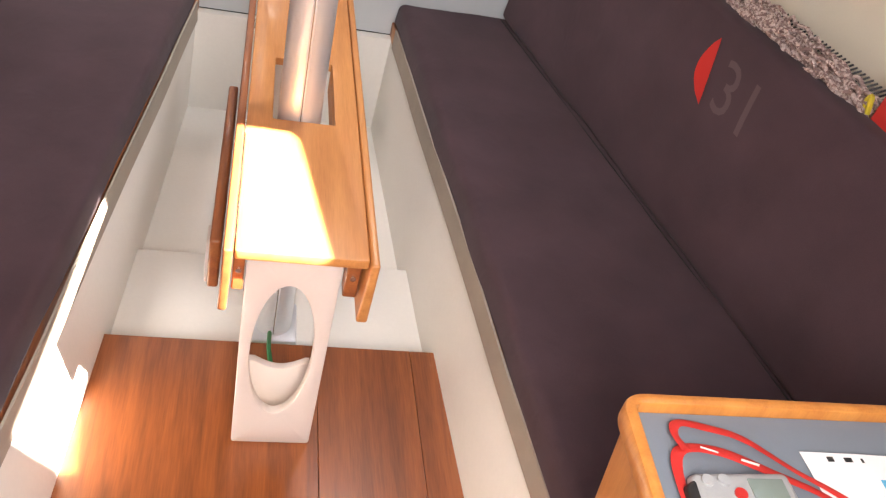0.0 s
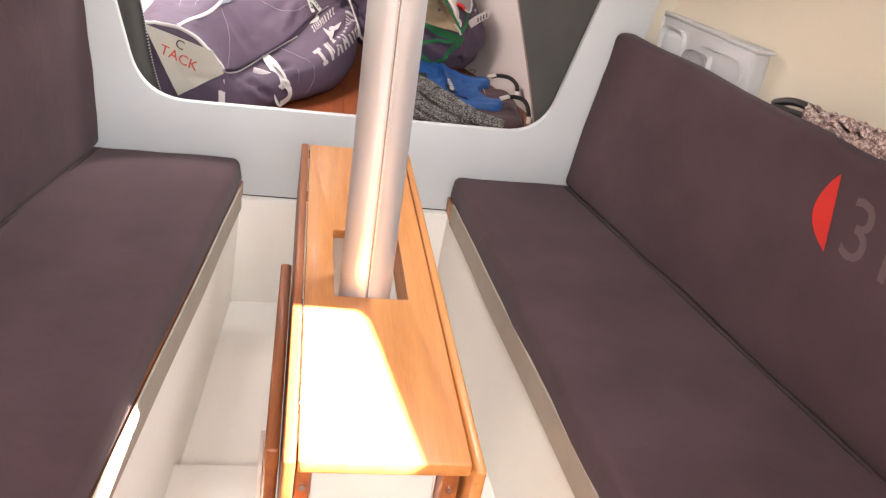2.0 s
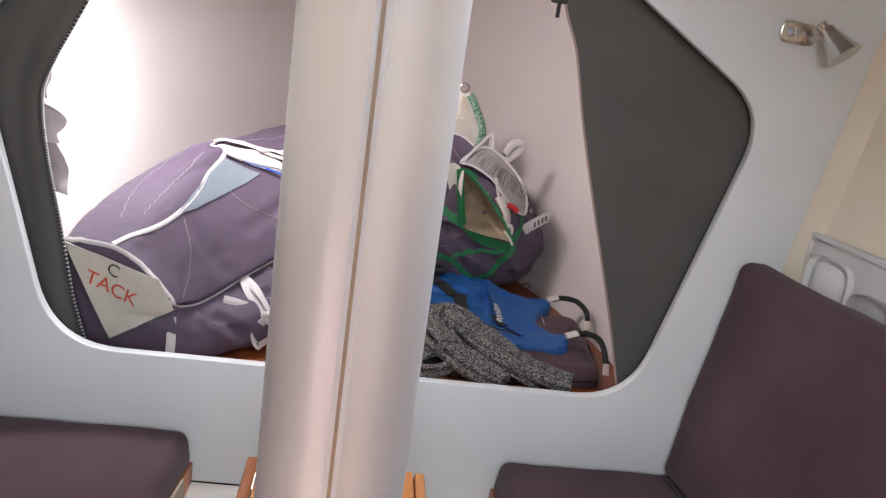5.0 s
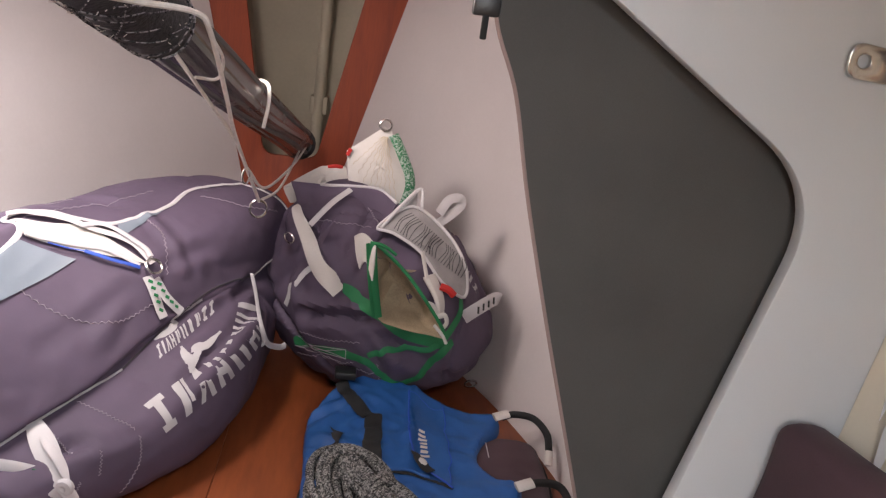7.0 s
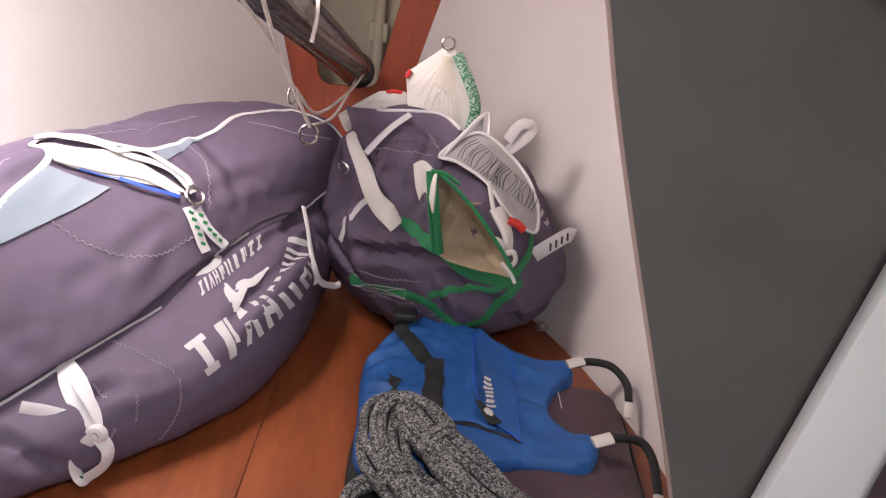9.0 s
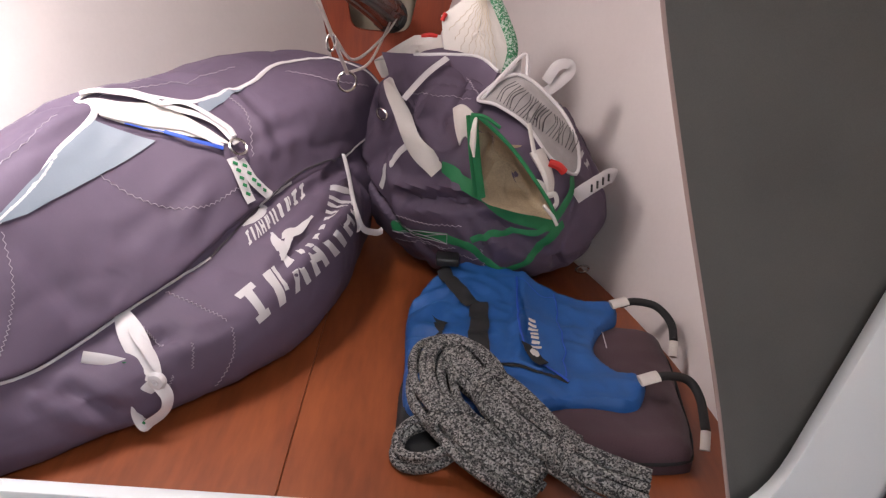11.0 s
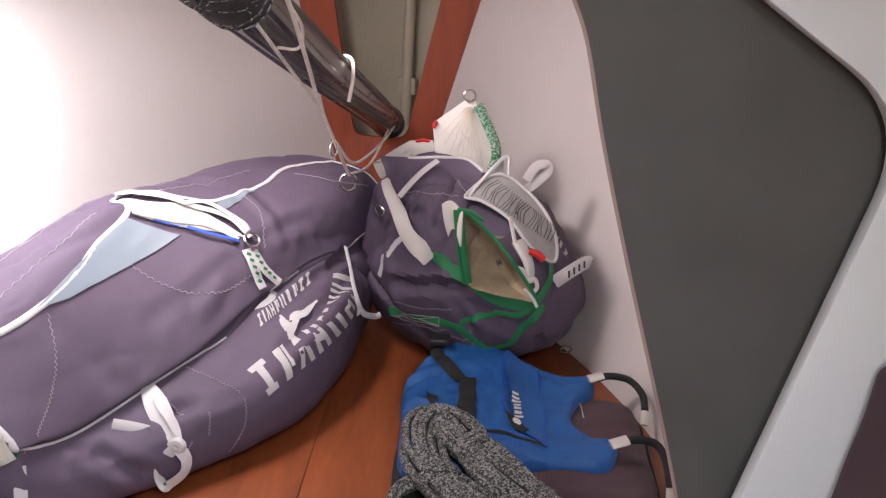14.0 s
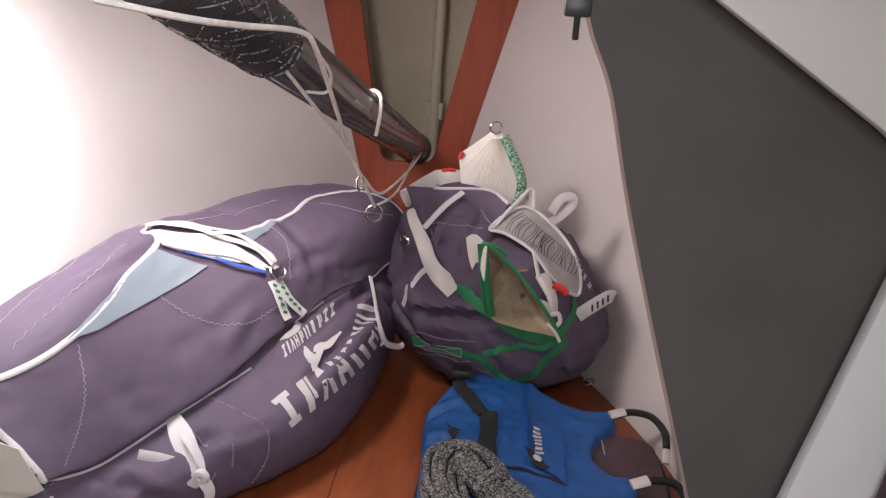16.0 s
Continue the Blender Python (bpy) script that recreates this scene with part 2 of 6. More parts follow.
def plate(outer, holes, thick, to3d, bevel=0.0):
    """A plate with holes: outlines in 2D, laid into space by to3d(u, v, depth)."""
    bm = bmesh.new()
    loops = []
    for loop in (outer, *holes):
        vs = [bm.verts.new((p[0], p[1], 0)) for p in loop]
        loops.append(vs)
        for i in range(len(vs)):
            bm.edges.new((vs[i - 1], vs[i]))
    bmesh.ops.triangle_fill(bm, edges=bm.edges[:], use_beauty=True)
    # triangle_fill keeps holes open; strip faces inside holes if any
    front = bm.faces[:]
    ret = bmesh.ops.extrude_face_region(bm, geom=front)
    for g in ret["geom"]:
        if isinstance(g, bmesh.types.BMVert):
            g.co.z = thick
    for v in bm.verts:
        v.co = Vector(to3d(*v.co))
    bmesh.ops.recalc_face_normals(bm, faces=bm.faces)
    if bevel:
        sharp = [e for e in bm.edges if len(e.link_faces) == 2 and e.calc_face_angle(0) > 0.9]
        bmesh.ops.bevel(bm, geom=sharp, offset=bevel, segments=2, profile=0.5, affect="EDGES")
    return bm


def spline(points, steps=8, closed=False):
    """Catmull-Rom through points."""
    ps = [Vector(p) for p in points]
    n = len(ps)
    out = []
    for i in range(n if closed else n - 1):
        p1, p2 = ps[i], ps[(i + 1) % n]
        p0 = ps[i - 1] if (closed or i > 0) else p1 * 2 - p2
        p3 = ps[(i + 2) % n] if (closed or i + 2 < n) else p2 * 2 - p1
        for k in range(steps):
            t = k / steps
            out.append(0.5 * ((2 * p1) + (p2 - p0) * t + (2 * p0 - 5 * p1 + 4 * p2 - p3) * t * t + (3 * p1 - p0 - 3 * p2 + p3) * t ** 3))
    if not closed:
        out.append(ps[-1])
    return out


def tube(points, radius, sides=8, closed=False, flat=1.0, normals=None, cap=True):
    """A tube (or, with flat below 1 and normals, a ribbon) along points."""
    bm = bmesh.new()
    n = len(points)
    rings = []
    ref = Vector((0, 0, 1))
    for i, p in enumerate(points):
        a = points[i - 1] if (i > 0 or closed) else p
        b = points[(i + 1) % n] if (i + 1 < n or closed) else p
        t = (b - a).normalized()
        up = normals[i] if normals else ref
        side = t.cross(up)
        if side.length < 1e-4:
            side = t.orthogonal()
        side.normalize()
        up = side.cross(t).normalized()
        if not normals:
            ref = up
        r = radius(i / max(1, n - 1)) if callable(radius) else radius
        rings.append([bm.verts.new(p + side * (math.cos(s) * r) + up * (math.sin(s) * r * flat)) for s in (2 * math.pi * k / sides for k in range(sides))])
    for i in range(n if closed else n - 1):
        a, b = rings[i], rings[(i + 1) % n]
        for k in range(sides):
            bm.faces.new((a[k], a[(k + 1) % sides], b[(k + 1) % sides], b[k]))
    if cap and not closed:
        bm.faces.new(rings[0][::-1])
        bm.faces.new(rings[-1])
    bmesh.ops.recalc_face_normals(bm, faces=bm.faces)
    return bm


def grid_surface(fn, nu, nv, thick=0.0):
    """A sheet of nu by nv cells from fn(u, v) -> point, u and v from 0 to 1; with thickness where given."""
    bm = bmesh.new()
    vs = [[bm.verts.new(fn(i / nu, j / nv)) for j in range(nv + 1)] for i in range(nu + 1)]
    for i in range(nu):
        for j in range(nv):
            bm.faces.new((vs[i][j], vs[i + 1][j], vs[i + 1][j + 1], vs[i][j + 1]))
    bm.normal_update()
    if thick:
        bmesh.ops.solidify(bm, geom=bm.faces[:], thickness=thick)
    return bm


def pad(lo, hi, bevel=0.022, cuts=14, puff=0.012, seed=1.0, rough=0.003):
    """A stuffed cushion: a bevelled solid, finely cut, puffed out and slightly uneven."""
    bm = hexa(lo, hi)
    c = sum((v.co for v in bm.verts), Vector()) / 8
    bmesh.ops.bevel(bm, geom=bm.edges[:], offset=bevel, segments=4, profile=0.5, affect="EDGES")
    longs = [e for e in bm.edges if e.calc_length() > 0.12]
    bmesh.ops.subdivide_edges(bm, edges=longs, cuts=cuts, use_grid_fill=True)
    bm.normal_update()
    for v in bm.verts:
        q = v.co * 3.1 + Vector((seed, seed * 2, 0))
        v.co += v.normal * (noise.noise(q) * puff * 0.5 + noise.noise(v.co * 11 + Vector((seed, 0, 0))) * rough)
    return bm




def speckle(name, a, b, scale, rough=0.8, edges=(0.35, 0.75)):
    """Two-coloured braid."""
    mt = bpy.data.materials.new(name)
    mt.use_nodes = True
    nt = mt.node_tree
    p = nt.nodes["Principled BSDF"]
    co, v, r = nt.nodes.new("ShaderNodeTexCoord"), nt.nodes.new("ShaderNodeTexVoronoi"), nt.nodes.new("ShaderNodeValToRGB")
    v.inputs["Scale"].default_value = scale
    nt.links.new(co.outputs["Object"], v.inputs["Vector"])
    sep = nt.nodes.new("ShaderNodeSeparateColor")
    nt.links.new(v.outputs["Color"], sep.inputs[0])
    r.color_ramp.elements[0].position, r.color_ramp.elements[1].position = edges
    r.color_ramp.elements[0].color, r.color_ramp.elements[1].color = (*a, 1), (*b, 1)
    nt.links.new(sep.outputs[0], r.inputs[0])
    nt.links.new(r.outputs[0], p.inputs["Base Color"])
    p.inputs["Roughness"].default_value = rough
    bp = nt.nodes.new("ShaderNodeBump")
    bp.inputs["Strength"].default_value, bp.inputs["Distance"].default_value = 0.6, 0.002
    nt.links.new(v.outputs["Distance"], bp.inputs["Height"])
    nt.links.new(bp.outputs[0], p.inputs["Normal"])
    return mt


M_HANK = speckle("black_and_white_braid", (0.014, 0.014, 0.015), (0.31, 0.30, 0.285), 400, edges=(0.30, 0.95))
M_KNIT = speckle("pinkish_knitted_wool", (0.26, 0.17, 0.16), (0.62, 0.50, 0.47), 160)
M_NETLINE = speckle("net_fleck", (0.02, 0.02, 0.025), (0.30, 0.28, 0.30), 260)
M_FROST = bpy.data.materials.new("frosted_plastic")
M_FROST.use_nodes = True
pf = M_FROST.node_tree.nodes["Principled BSDF"]
pf.inputs["Base Color"].default_value, pf.inputs["Roughness"].default_value, pf.inputs["Transmission Weight"].default_value = (0.90, 0.90, 0.93, 1), 0.35, 0.45

M_CREAMLIGHT = material("cream_sailcloth", (0.50, 0.48, 0.42), 0.65, vary=0.10, scale=9, fine=250, bump=0.25, dist=0.0015)
M_REDINK = material("red_marker", (0.52, 0.06, 0.03), 0.7, vary=0.2, fine=300)
M_GREYMESH = material("grey_mesh", (0.27, 0.25, 0.25), 0.7, vary=0.2, scale=30, fine=400, bump=0.3)
M_GREENMESH = speckle("green_and_white_weave", (0.012, 0.13, 0.05), (0.34, 0.42, 0.36), 330)
M_YELLOW = material("yellow_cord", (0.62, 0.50, 0.04), 0.6, vary=0.15)
M_METER = material("grey_plastic", (0.34, 0.35, 0.36), 0.4, vary=0.06)
M_LCD = material("grey_green_display", (0.20, 0.25, 0.23), 0.15, vary=0.05, bump=0)
M_PAPER = material("white_paper", (0.74, 0.74, 0.75), 0.7, vary=0.03, bump=0.05)
M_LIGHTBLUE = material("light_blue_print", (0.10, 0.40, 0.62), 0.6, vary=0.05)
# ---- the setting: a yacht's saloon (aft) and fore cabin, x to starboard, y to the bow ----
BY = 3.5        # aft face of the main bulkhead
BOW = 5.5       # bow frame
BERTH = 0.48    # berth boards of the fore cabin


def front_x(side, y):
    """Seat front, at the lower edge of the cushion."""
    return side * ((0.388 if side > 0 else 0.370) + (0.0745 if side > 0 else 0.098) * (3.3 - y))


def back_x(side, y):
    """Foot of the backrest."""
    return side * ((0.797 if side > 0 else 0.826) + (0.200 if side > 0 else 0.180) * (3.455 - y))


def top_x(side, y):
    """Top of the backrest, inner edge."""
    return side * ((0.862 if side > 0 else 0.852) + (0.218 if side > 0 else 0.260) * (3.495 - y))


def hull_x(side, y, z):
    """Lining of the saloon's side."""
    return side * (1.03 + 0.16 * (z - 1.0) + 0.33 * (BY - y) - 0.02 * (BY - y) ** 2)


def berth_x(y, z):
    """Half width of the fore cabin."""
    s = max(0.0, (y - 3.5) / (BOW - 3.5))
    w0 = 0.822 + 0.363 * (z - 0.48) - 0.12 * (z - 0.48) ** 2
    w1 = 0.10 + 0.26 * (z - 0.48)
    return w1 + (w0 - w1) * (1 - s ** 2.2)


# sole of the saloon: boards with fine joints
floor = thing("floor", "reddish-brown teak-veneer cabin sole, glossy", "floor", kind="structure")
edges_x = [-0.62, 0.10, 0.365, 0.62]
for i in range(3):
    a, b = edges_x[i], edges_x[i + 1] - 0.0006
    part("sole_board", box(a, b, -0.6, 2.04, -0.02, 0.0, 0.0012, 1), M_SOLE, floor)

# white moulded well forward of the sole
well = thing("trim_well", "white moulded gelcoat well around the mast foot", "liner", kind="structure")
part("well_sill", box(-0.60, 0.60, 2.041, 2.49, -0.16, -0.085, 0.012, 3), M_GEL, well)
part("well_bottom", box(-0.60, 0.60, 2.0, 3.5, -0.24, -0.165, 0.0), M_GEL, well)
part("well_front", box(-0.60, 0.60, 3.46, 3.499, -0.2, 0.25, 0.004), M_GEL, well)

for side, nm in ((-1, "port"), (1, "starboard")):
    # seat fronts: gelcoat wall, then a wooden front rail
    low = (0.362, 0.0445) if side > 0 else (0.38, 0.0596)
    ys = (-0.6, 3.497)
    lo_in = [side * (low[0] + low[1] * (3.5 - y)) for y in ys]
    hi_in = [front_x(side, y) + side * 0.004 for y in ys]
    out = side * 1.3
    bm = hexa([(lo_in[0], ys[0], -0.2), (lo_in[1], ys[1], -0.2), (out, ys[1], -0.2), (out, ys[0], -0.2)],
              [(hi_in[0], ys[0], 0.245), (hi_in[1], ys[1], 0.245), (out, ys[1], 0.245), (out, ys[0], 0.245)], 0.01, 3)
    tagged(mesh_object("trim_seat_base_" + nm, bm, M_GEL), "white gelcoat settee base", "settee base", kind="structure")

# main bulkhead with its wide rounded opening
OPEN = [(-0.690, 0.572, 0.19), (-0.864, 1.285, 0.17), (-0.44, 1.56, 0.16), (0.44, 1.56, 0.16), (0.852, 1.305, 0.16), (0.677, 0.576, 0.17)]
opening = rounded(OPEN, 10)
outer = [Vector(p) for p in ((-1.32, 0.25), (1.32, 0.25), (1.45, 1.0), (1.45, 1.92), (-1.45, 1.92), (-1.45, 1.0))]
bm = plate(outer, [opening], 0.028, lambda u, v, d: (u, BY + d, v), 0.004)
tagged(mesh_object("wall_bulkhead", bm, M_BULK), "pale grey laminate bulkhead with a wide rounded opening", "bulkhead", kind="structure")
# sides of the saloon, with their shelves
for side, nm in ((-1, "port"), (1, "starboard")):
    bm = grid_surface(lambda u, v: (hull_x(side, -0.6 + u * (BY + 0.59), 0.2 + v * 1.75), -0.6 + u * (BY + 0.59), 0.2 + v * 1.75), 24, 10, 0.02 * side)
    tagged(mesh_object("wall_" + nm, bm, M_LINER), "cream cabin side lining above the settee", "cabin side", kind="structure")
    lo, hi = [], []
    for z, lst in ((0.80, lo), (0.825, hi)):
        lst += [(top_x(side, -0.5) + side * 0.02, -0.5, z), (top_x(side, 3.49) + side * 0.05, 3.49, z), (hull_x(side, 3.49, z) + side * 0.04, 3.49, z), (hull_x(side, -0.5, z) + side * 0.9, -0.5, z)]
    tagged(mesh_object("trim_shelf_" + nm, hexa(lo, hi), M_LINER), "cream shelf behind the backrest", "shelf", kind="structure")
    # upright pillar where side and bulkhead meet
    lo = [(hull_x(side, 3.499, 0.88) - side * 0.055, 3.499, 0.88), (hull_x(side, 3.499, 0.88) + side * 0.01, 3.499, 0.88), (hull_x(side, 3.40, 0.88) + side * 0.01, 3.40, 0.88), (hull_x(side, 3.40, 0.88) - side * 0.02, 3.44, 0.88)]
    hi = [(hull_x(side, 3.499, 1.9) - side * 0.055, 3.499, 1.9), (hull_x(side, 3.499, 1.9) + side * 0.01, 3.499, 1.9), (hull_x(side, 3.40, 1.9) + side * 0.01, 3.40, 1.9), (hull_x(side, 3.40, 1.9) - side * 0.02, 3.44, 1.9)]
    tagged(mesh_object("trim_pillar_" + nm, hexa(lo, hi, 0.008, 3), M_LINER), "cream upright trim beside the bulkhead", "trim", kind="structure")

# deck above, with the companionway; an unseen hole is added to shape the table's sun patch
CEIL = 1.90
shift = SUN_WAY * ((CEIL - 0.672) / -SUN_WAY.z)
sun_cutout = [Vector(p) - Vector((shift.x, shift.y)) for p in ((-0.205, 2.075), (-0.02, 2.068), (0.008, 2.03), (0.078, 1.60), (0.12, 1.36), (-0.205, 1.36))]
holes = [[Vector(p) for p in ((-0.36, -0.30), (0.36, -0.30), (0.36, 0.42), (-0.36, 0.42))],
         sun_cutout]
bm = plate([Vector(p) for p in ((-2.6, -0.62), (2.6, -0.62), (2.6, BY + 0.03), (-2.6, BY + 0.03))], holes, 0.04, lambda u, v, d: (u, v, CEIL + d))
tagged(mesh_object("ceiling", bm, M_HULL), "white deckhead with the companionway and a cut-out shaping the sun patch", "ceiling", kind="structure")
bm = plate([Vector(p) for p in ((-1.6, BY + 0.03), (1.6, BY + 0.03), (1.0, BOW + 0.5), (-1.0, BOW + 0.5))],
           [[Vector(p) for p in ((-0.66, 3.80), (-0.22, 3.80), (-0.22, 4.26), (-0.66, 4.26))]], 0.04, lambda u, v, d: (u, v, 1.66 + d))
tagged(mesh_object("ceiling_fore", bm, M_HULL), "white deckhead of the fore cabin with a hatch", "ceiling", kind="structure")
# unseen pane added in the hatch hole so no hard-edged sun reaches the lining
pane = thing("window_sun_screen", "frosted pane in the fore hatch, unseen, added to block hard sun", "hatch", (-0.44, 4.03, 1.66), kind="structure")
part("pane", box(-0.658, -0.222, 3.802, 4.258, 1.672, 1.684, 0.002, 1), M_FROST, pane)
bm = plate([Vector(p) for p in ((-2.6, -0.2), (2.6, -0.2), (2.6, 1.94), (-2.6, 1.94))], [[Vector(p) for p in ((-0.36, 0.9), (0.36, 0.9), (0.36, 1.85), (-0.36, 1.85))]], 0.03, lambda u, v, d: (u, -0.62 - d, v))
tagged(mesh_object("wall_aft", bm, M_LINER), "cream after bulkhead with the companionway", "bulkhead", kind="structure")

# fore cabin
for side, nm in ((-1, "port"), (1, "starboard")):
    def lining(u, v, side=side):
        y = BY + 0.031 + u * (BOW - 0.0335 - BY)
        z = 0.40 + v * 1.28
        return (side * berth_x(min(y, BOW + 0.3), z), y, z)
    tagged(mesh_object("wall_fore_" + nm, grid_surface(lining, 40, 16, 0.02 * side), M_HULL), "white lining of the fore cabin's side", "cabin side", kind="structure")
berth = thing("floor_berth", "reddish mahogany plywood berth boards", "berth boards", kind="structure")
for a, b in ((-0.9, -0.0110), (-0.0098, 0.9)):
    part("berth_board", box(a, b, BY + 0.031, BOW + 0.1, BERTH - 0.02, BERTH, 0.0015, 1), M_BERTH, berth)
vee = rounded([(-0.105, 0.895, 0.05), (-0.235, 1.60, 0.02), (0.225, 1.60, 0.02), (0.085, 0.895, 0.05)], 6)
bm = plate([Vector(p) for p in ((-0.55, 0.4), (0.55, 0.4), (0.7, 1.66), (-0.7, 1.66))], [vee], 0.022, lambda u, v, d: (u, BOW + d, v), 0.003)
tagged(mesh_object("wall_bow_frame", bm, M_FRAME), "reddish mahogany frame with a narrow tapering opening at the bow", "frame", kind="structure")
bm = hexa([(-0.35, BOW + 0.45, 0.5), (0.35, BOW + 0.45, 0.5), (0.35, BOW + 0.47, 0.5), (-0.35, BOW + 0.47, 0.5)],
          [(-0.35, BOW + 0.30, 1.7), (0.35, BOW + 0.30, 1.7), (0.35, BOW + 0.32, 1.7), (-0.35, BOW + 0.32, 1.7)])
bm = join(*[bm], *[hexa([(s * 0.37, BOW + 0.024, 0.5), (s * 0.10, BOW + 0.46, 0.5), (s * 0.12, BOW + 0.46, 0.5), (s * 0.39, BOW + 0.024, 0.5)],
                       [(s * 0.47, BOW + 0.024, 1.7), (s * 0.16, BOW + 0.46, 1.7), (s * 0.18, BOW + 0.46, 1.7), (s * 0.49, BOW + 0.024, 1.7)]) for s in (-1, 1)],
          *[tube([Vector((0.065, BOW + 0.34, 0.8)), Vector((0.065, BOW + 0.27, 1.35)), Vector((0.065, BOW + 0.24, 1.64))], 0.022, 12),
             hexa([(0.03, BOW + 0.30, 1.02), (0.10, BOW + 0.30, 1.02), (0.10, BOW + 0.36, 1.02), (0.03, BOW + 0.36, 1.02)], [(0.03, BOW + 0.29, 1.09), (0.10, BOW + 0.29, 1.09), (0.10, BOW + 0.36, 1.09), (0.03, BOW + 0.36, 1.09)], 0.006)])
tagged(mesh_object("wall_chain_locker", bm, M_LOCKER), "dull grey lining of the chain locker", "locker wall", kind="structure")

# ---- saloon: settees ----
for side, nm in ((-1, "port"), (1, "starboard")):
    y0, y1 = (1.24 if side > 0 else -0.2), 3.496
    settee = thing("settee", "%s settee with dark plum-brown fabric cushions and a beige lee cloth" % nm, "settee", (side * 0.7, 2.4, 0.245), group="settees")
    lo = [(front_x(side, y0) - side * 0.002, y0, 0.302), (front_x(side, y1) - side * 0.0, y1, 0.302), (back_x(side, y1) + side * 0.05, y1, 0.302), (back_x(side, y0) + side * 0.05, y0, 0.302)]
    hi = [(front_x(side, y0) + side * 0.014, y0, 0.396), (front_x(side, y1) + side * 0.014, y1, 0.396), (back_x(side, y1) + side * 0.05, y1, 0.396), (back_x(side, y0) + side * 0.05, y0, 0.396)]
    part("seat_cushion", pad(lo, hi, 0.026, 22, 0.014, seed=3 + side), M_CUSHION, settee)
    lo = [(back_x(side, y0), y0, 0.396), (back_x(side, y1), y1, 0.396), (back_x(side, y1) + side * 0.085, y1, 0.396), (back_x(side, y0) + side * 0.085, y0, 0.396)]
    zt = 0.969 if side > 0 else 0.982
    hi = [(top_x(side, y0), y0, zt), (top_x(side, y1), y1, zt), (top_x(side, y1) + side * 0.075, y1, zt), (top_x(side, y0) + side * 0.075, y0, zt)]
    bm = pad(lo, hi, 0.026, 22, 0.016, seed=7 + side)
    tree_back = BVHTree.FromBMesh(bm)
    backrest = part("back_cushion", bm, M_CUSHION, settee)
    # thin dark tube paints the shade of the crease at the backrest's foot
    part("seam", tube([Vector((back_x(side, y) - side * 0.002, y, 0.3965)) for y in (y0 + 0.03, 2.0, y1 - 0.03)], 0.0022, 6), M_GAPSHADE, settee, "dark strip painting the crease's shade between seat and backrest")
    # wooden rail under the cushion and the canvas laid over it
    lo = [(front_x(side, y0) + side * 0.03, y0, 0.245), (front_x(side, y1) + side * 0.002, y1, 0.245), (front_x(side, y1) + side * 0.06, y1, 0.245), (front_x(side, y0) + side * 0.06, y0, 0.245)]
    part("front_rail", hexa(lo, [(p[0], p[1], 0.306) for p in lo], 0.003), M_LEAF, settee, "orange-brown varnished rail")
    c = [(front_x(side, y) + side * d, y) for y, d in ((3.392, -0.001), (3.493, 0.003), (3.493, 0.05), (3.392, 0.05))]
    part("rail_end", hexa([(x, y, 0.243) for x, y in c], [(x, y, 0.303) for x, y in c], 0.003), M_TABLE, settee, "bare orange rail end")
    ya, yb = y0 + 0.02, 3.395

    def cloth(u, v, side=side, ya=ya, yb=yb):
        y = ya + (yb - ya) * u
        z = 0.322 - 0.076 * v
        return (front_x(side, y) - side * (0.004 + 0.004 * noise.noise(Vector((0, y * 2.3, z * 5))) + 0.003 * v), y, z)
    part("lee_cloth", grid_surface(cloth, 60, 5, 0.006), M_BAND, settee, "beige canvas band")

# red half-moon emblem and a faded number on the starboard backrest (the last one built)
def laid(bm, tree, off, mat, name, parent, label):
    """Lay a flat mesh onto a surface, vertex by vertex."""
    for v in bm.verts:
        co, n, _, _ = tree.find_nearest(v.co)
        v.co = co + n * off
    return part(name, bm, mat, parent, label, smooth=False)


def lettering(text, size, place, shear=0.0):
    """Flat letters from the built-in font; place(u, v) puts them into space."""
    cu = bpy.data.curves.new("lettering", "FONT")
    cu.body, cu.size, cu.shear, cu.resolution_u = text, size, shear, 3
    ob = new("lettering", cu)
    bpy.context.view_layer.update()
    me = ob.evaluated_get(bpy.context.evaluated_depsgraph_get()).to_mesh()
    bm = bmesh.new()
    bm.from_mesh(me)
    bpy.data.objects.remove(ob)
    bmesh.ops.triangulate(bm, faces=bm.faces[:])
    bmesh.ops.subdivide_edges(bm, edges=[e for e in bm.edges if e.calc_length() > size * 0.2], cuts=2)
    for v in bm.verts:
        v.co = Vector(place(v.co.x, v.co.y))
    return bm


bm = bmesh.new()
rows = []
for k in range(13):
    t = k / 12
    y, z = 2.400 - 0.060 * t, 0.918 - 0.178 * t
    bulge = 0.056 * math.sin(math.pi * min(1.0, t * 1.02)) ** 0.8
    rows.append((bm.verts.new((1.06, y, z)), bm.verts.new((1.06, y + bulge * 0.5, z - bulge * 0.2)), bm.verts.new((1.06, y + bulge, z - bulge * 0.4))))
for a, b in zip(rows, rows[1:]):
    bm.faces.new((a[0], a[1], b[1], b[0]))
    bm.faces.new((a[1], a[2], b[2], b[1]))
laid(bm, tree_back, 0.0025, M_EMBLEM, "emblem", backrest, "red half-moon emblem")
bm = lettering("31", 0.20, lambda u, v: (1.08, 2.322 - u, 0.755 + v), -0.2)
laid(bm, tree_back, 0.0025, M_FADED, "number", backrest, "faded grey number 31")


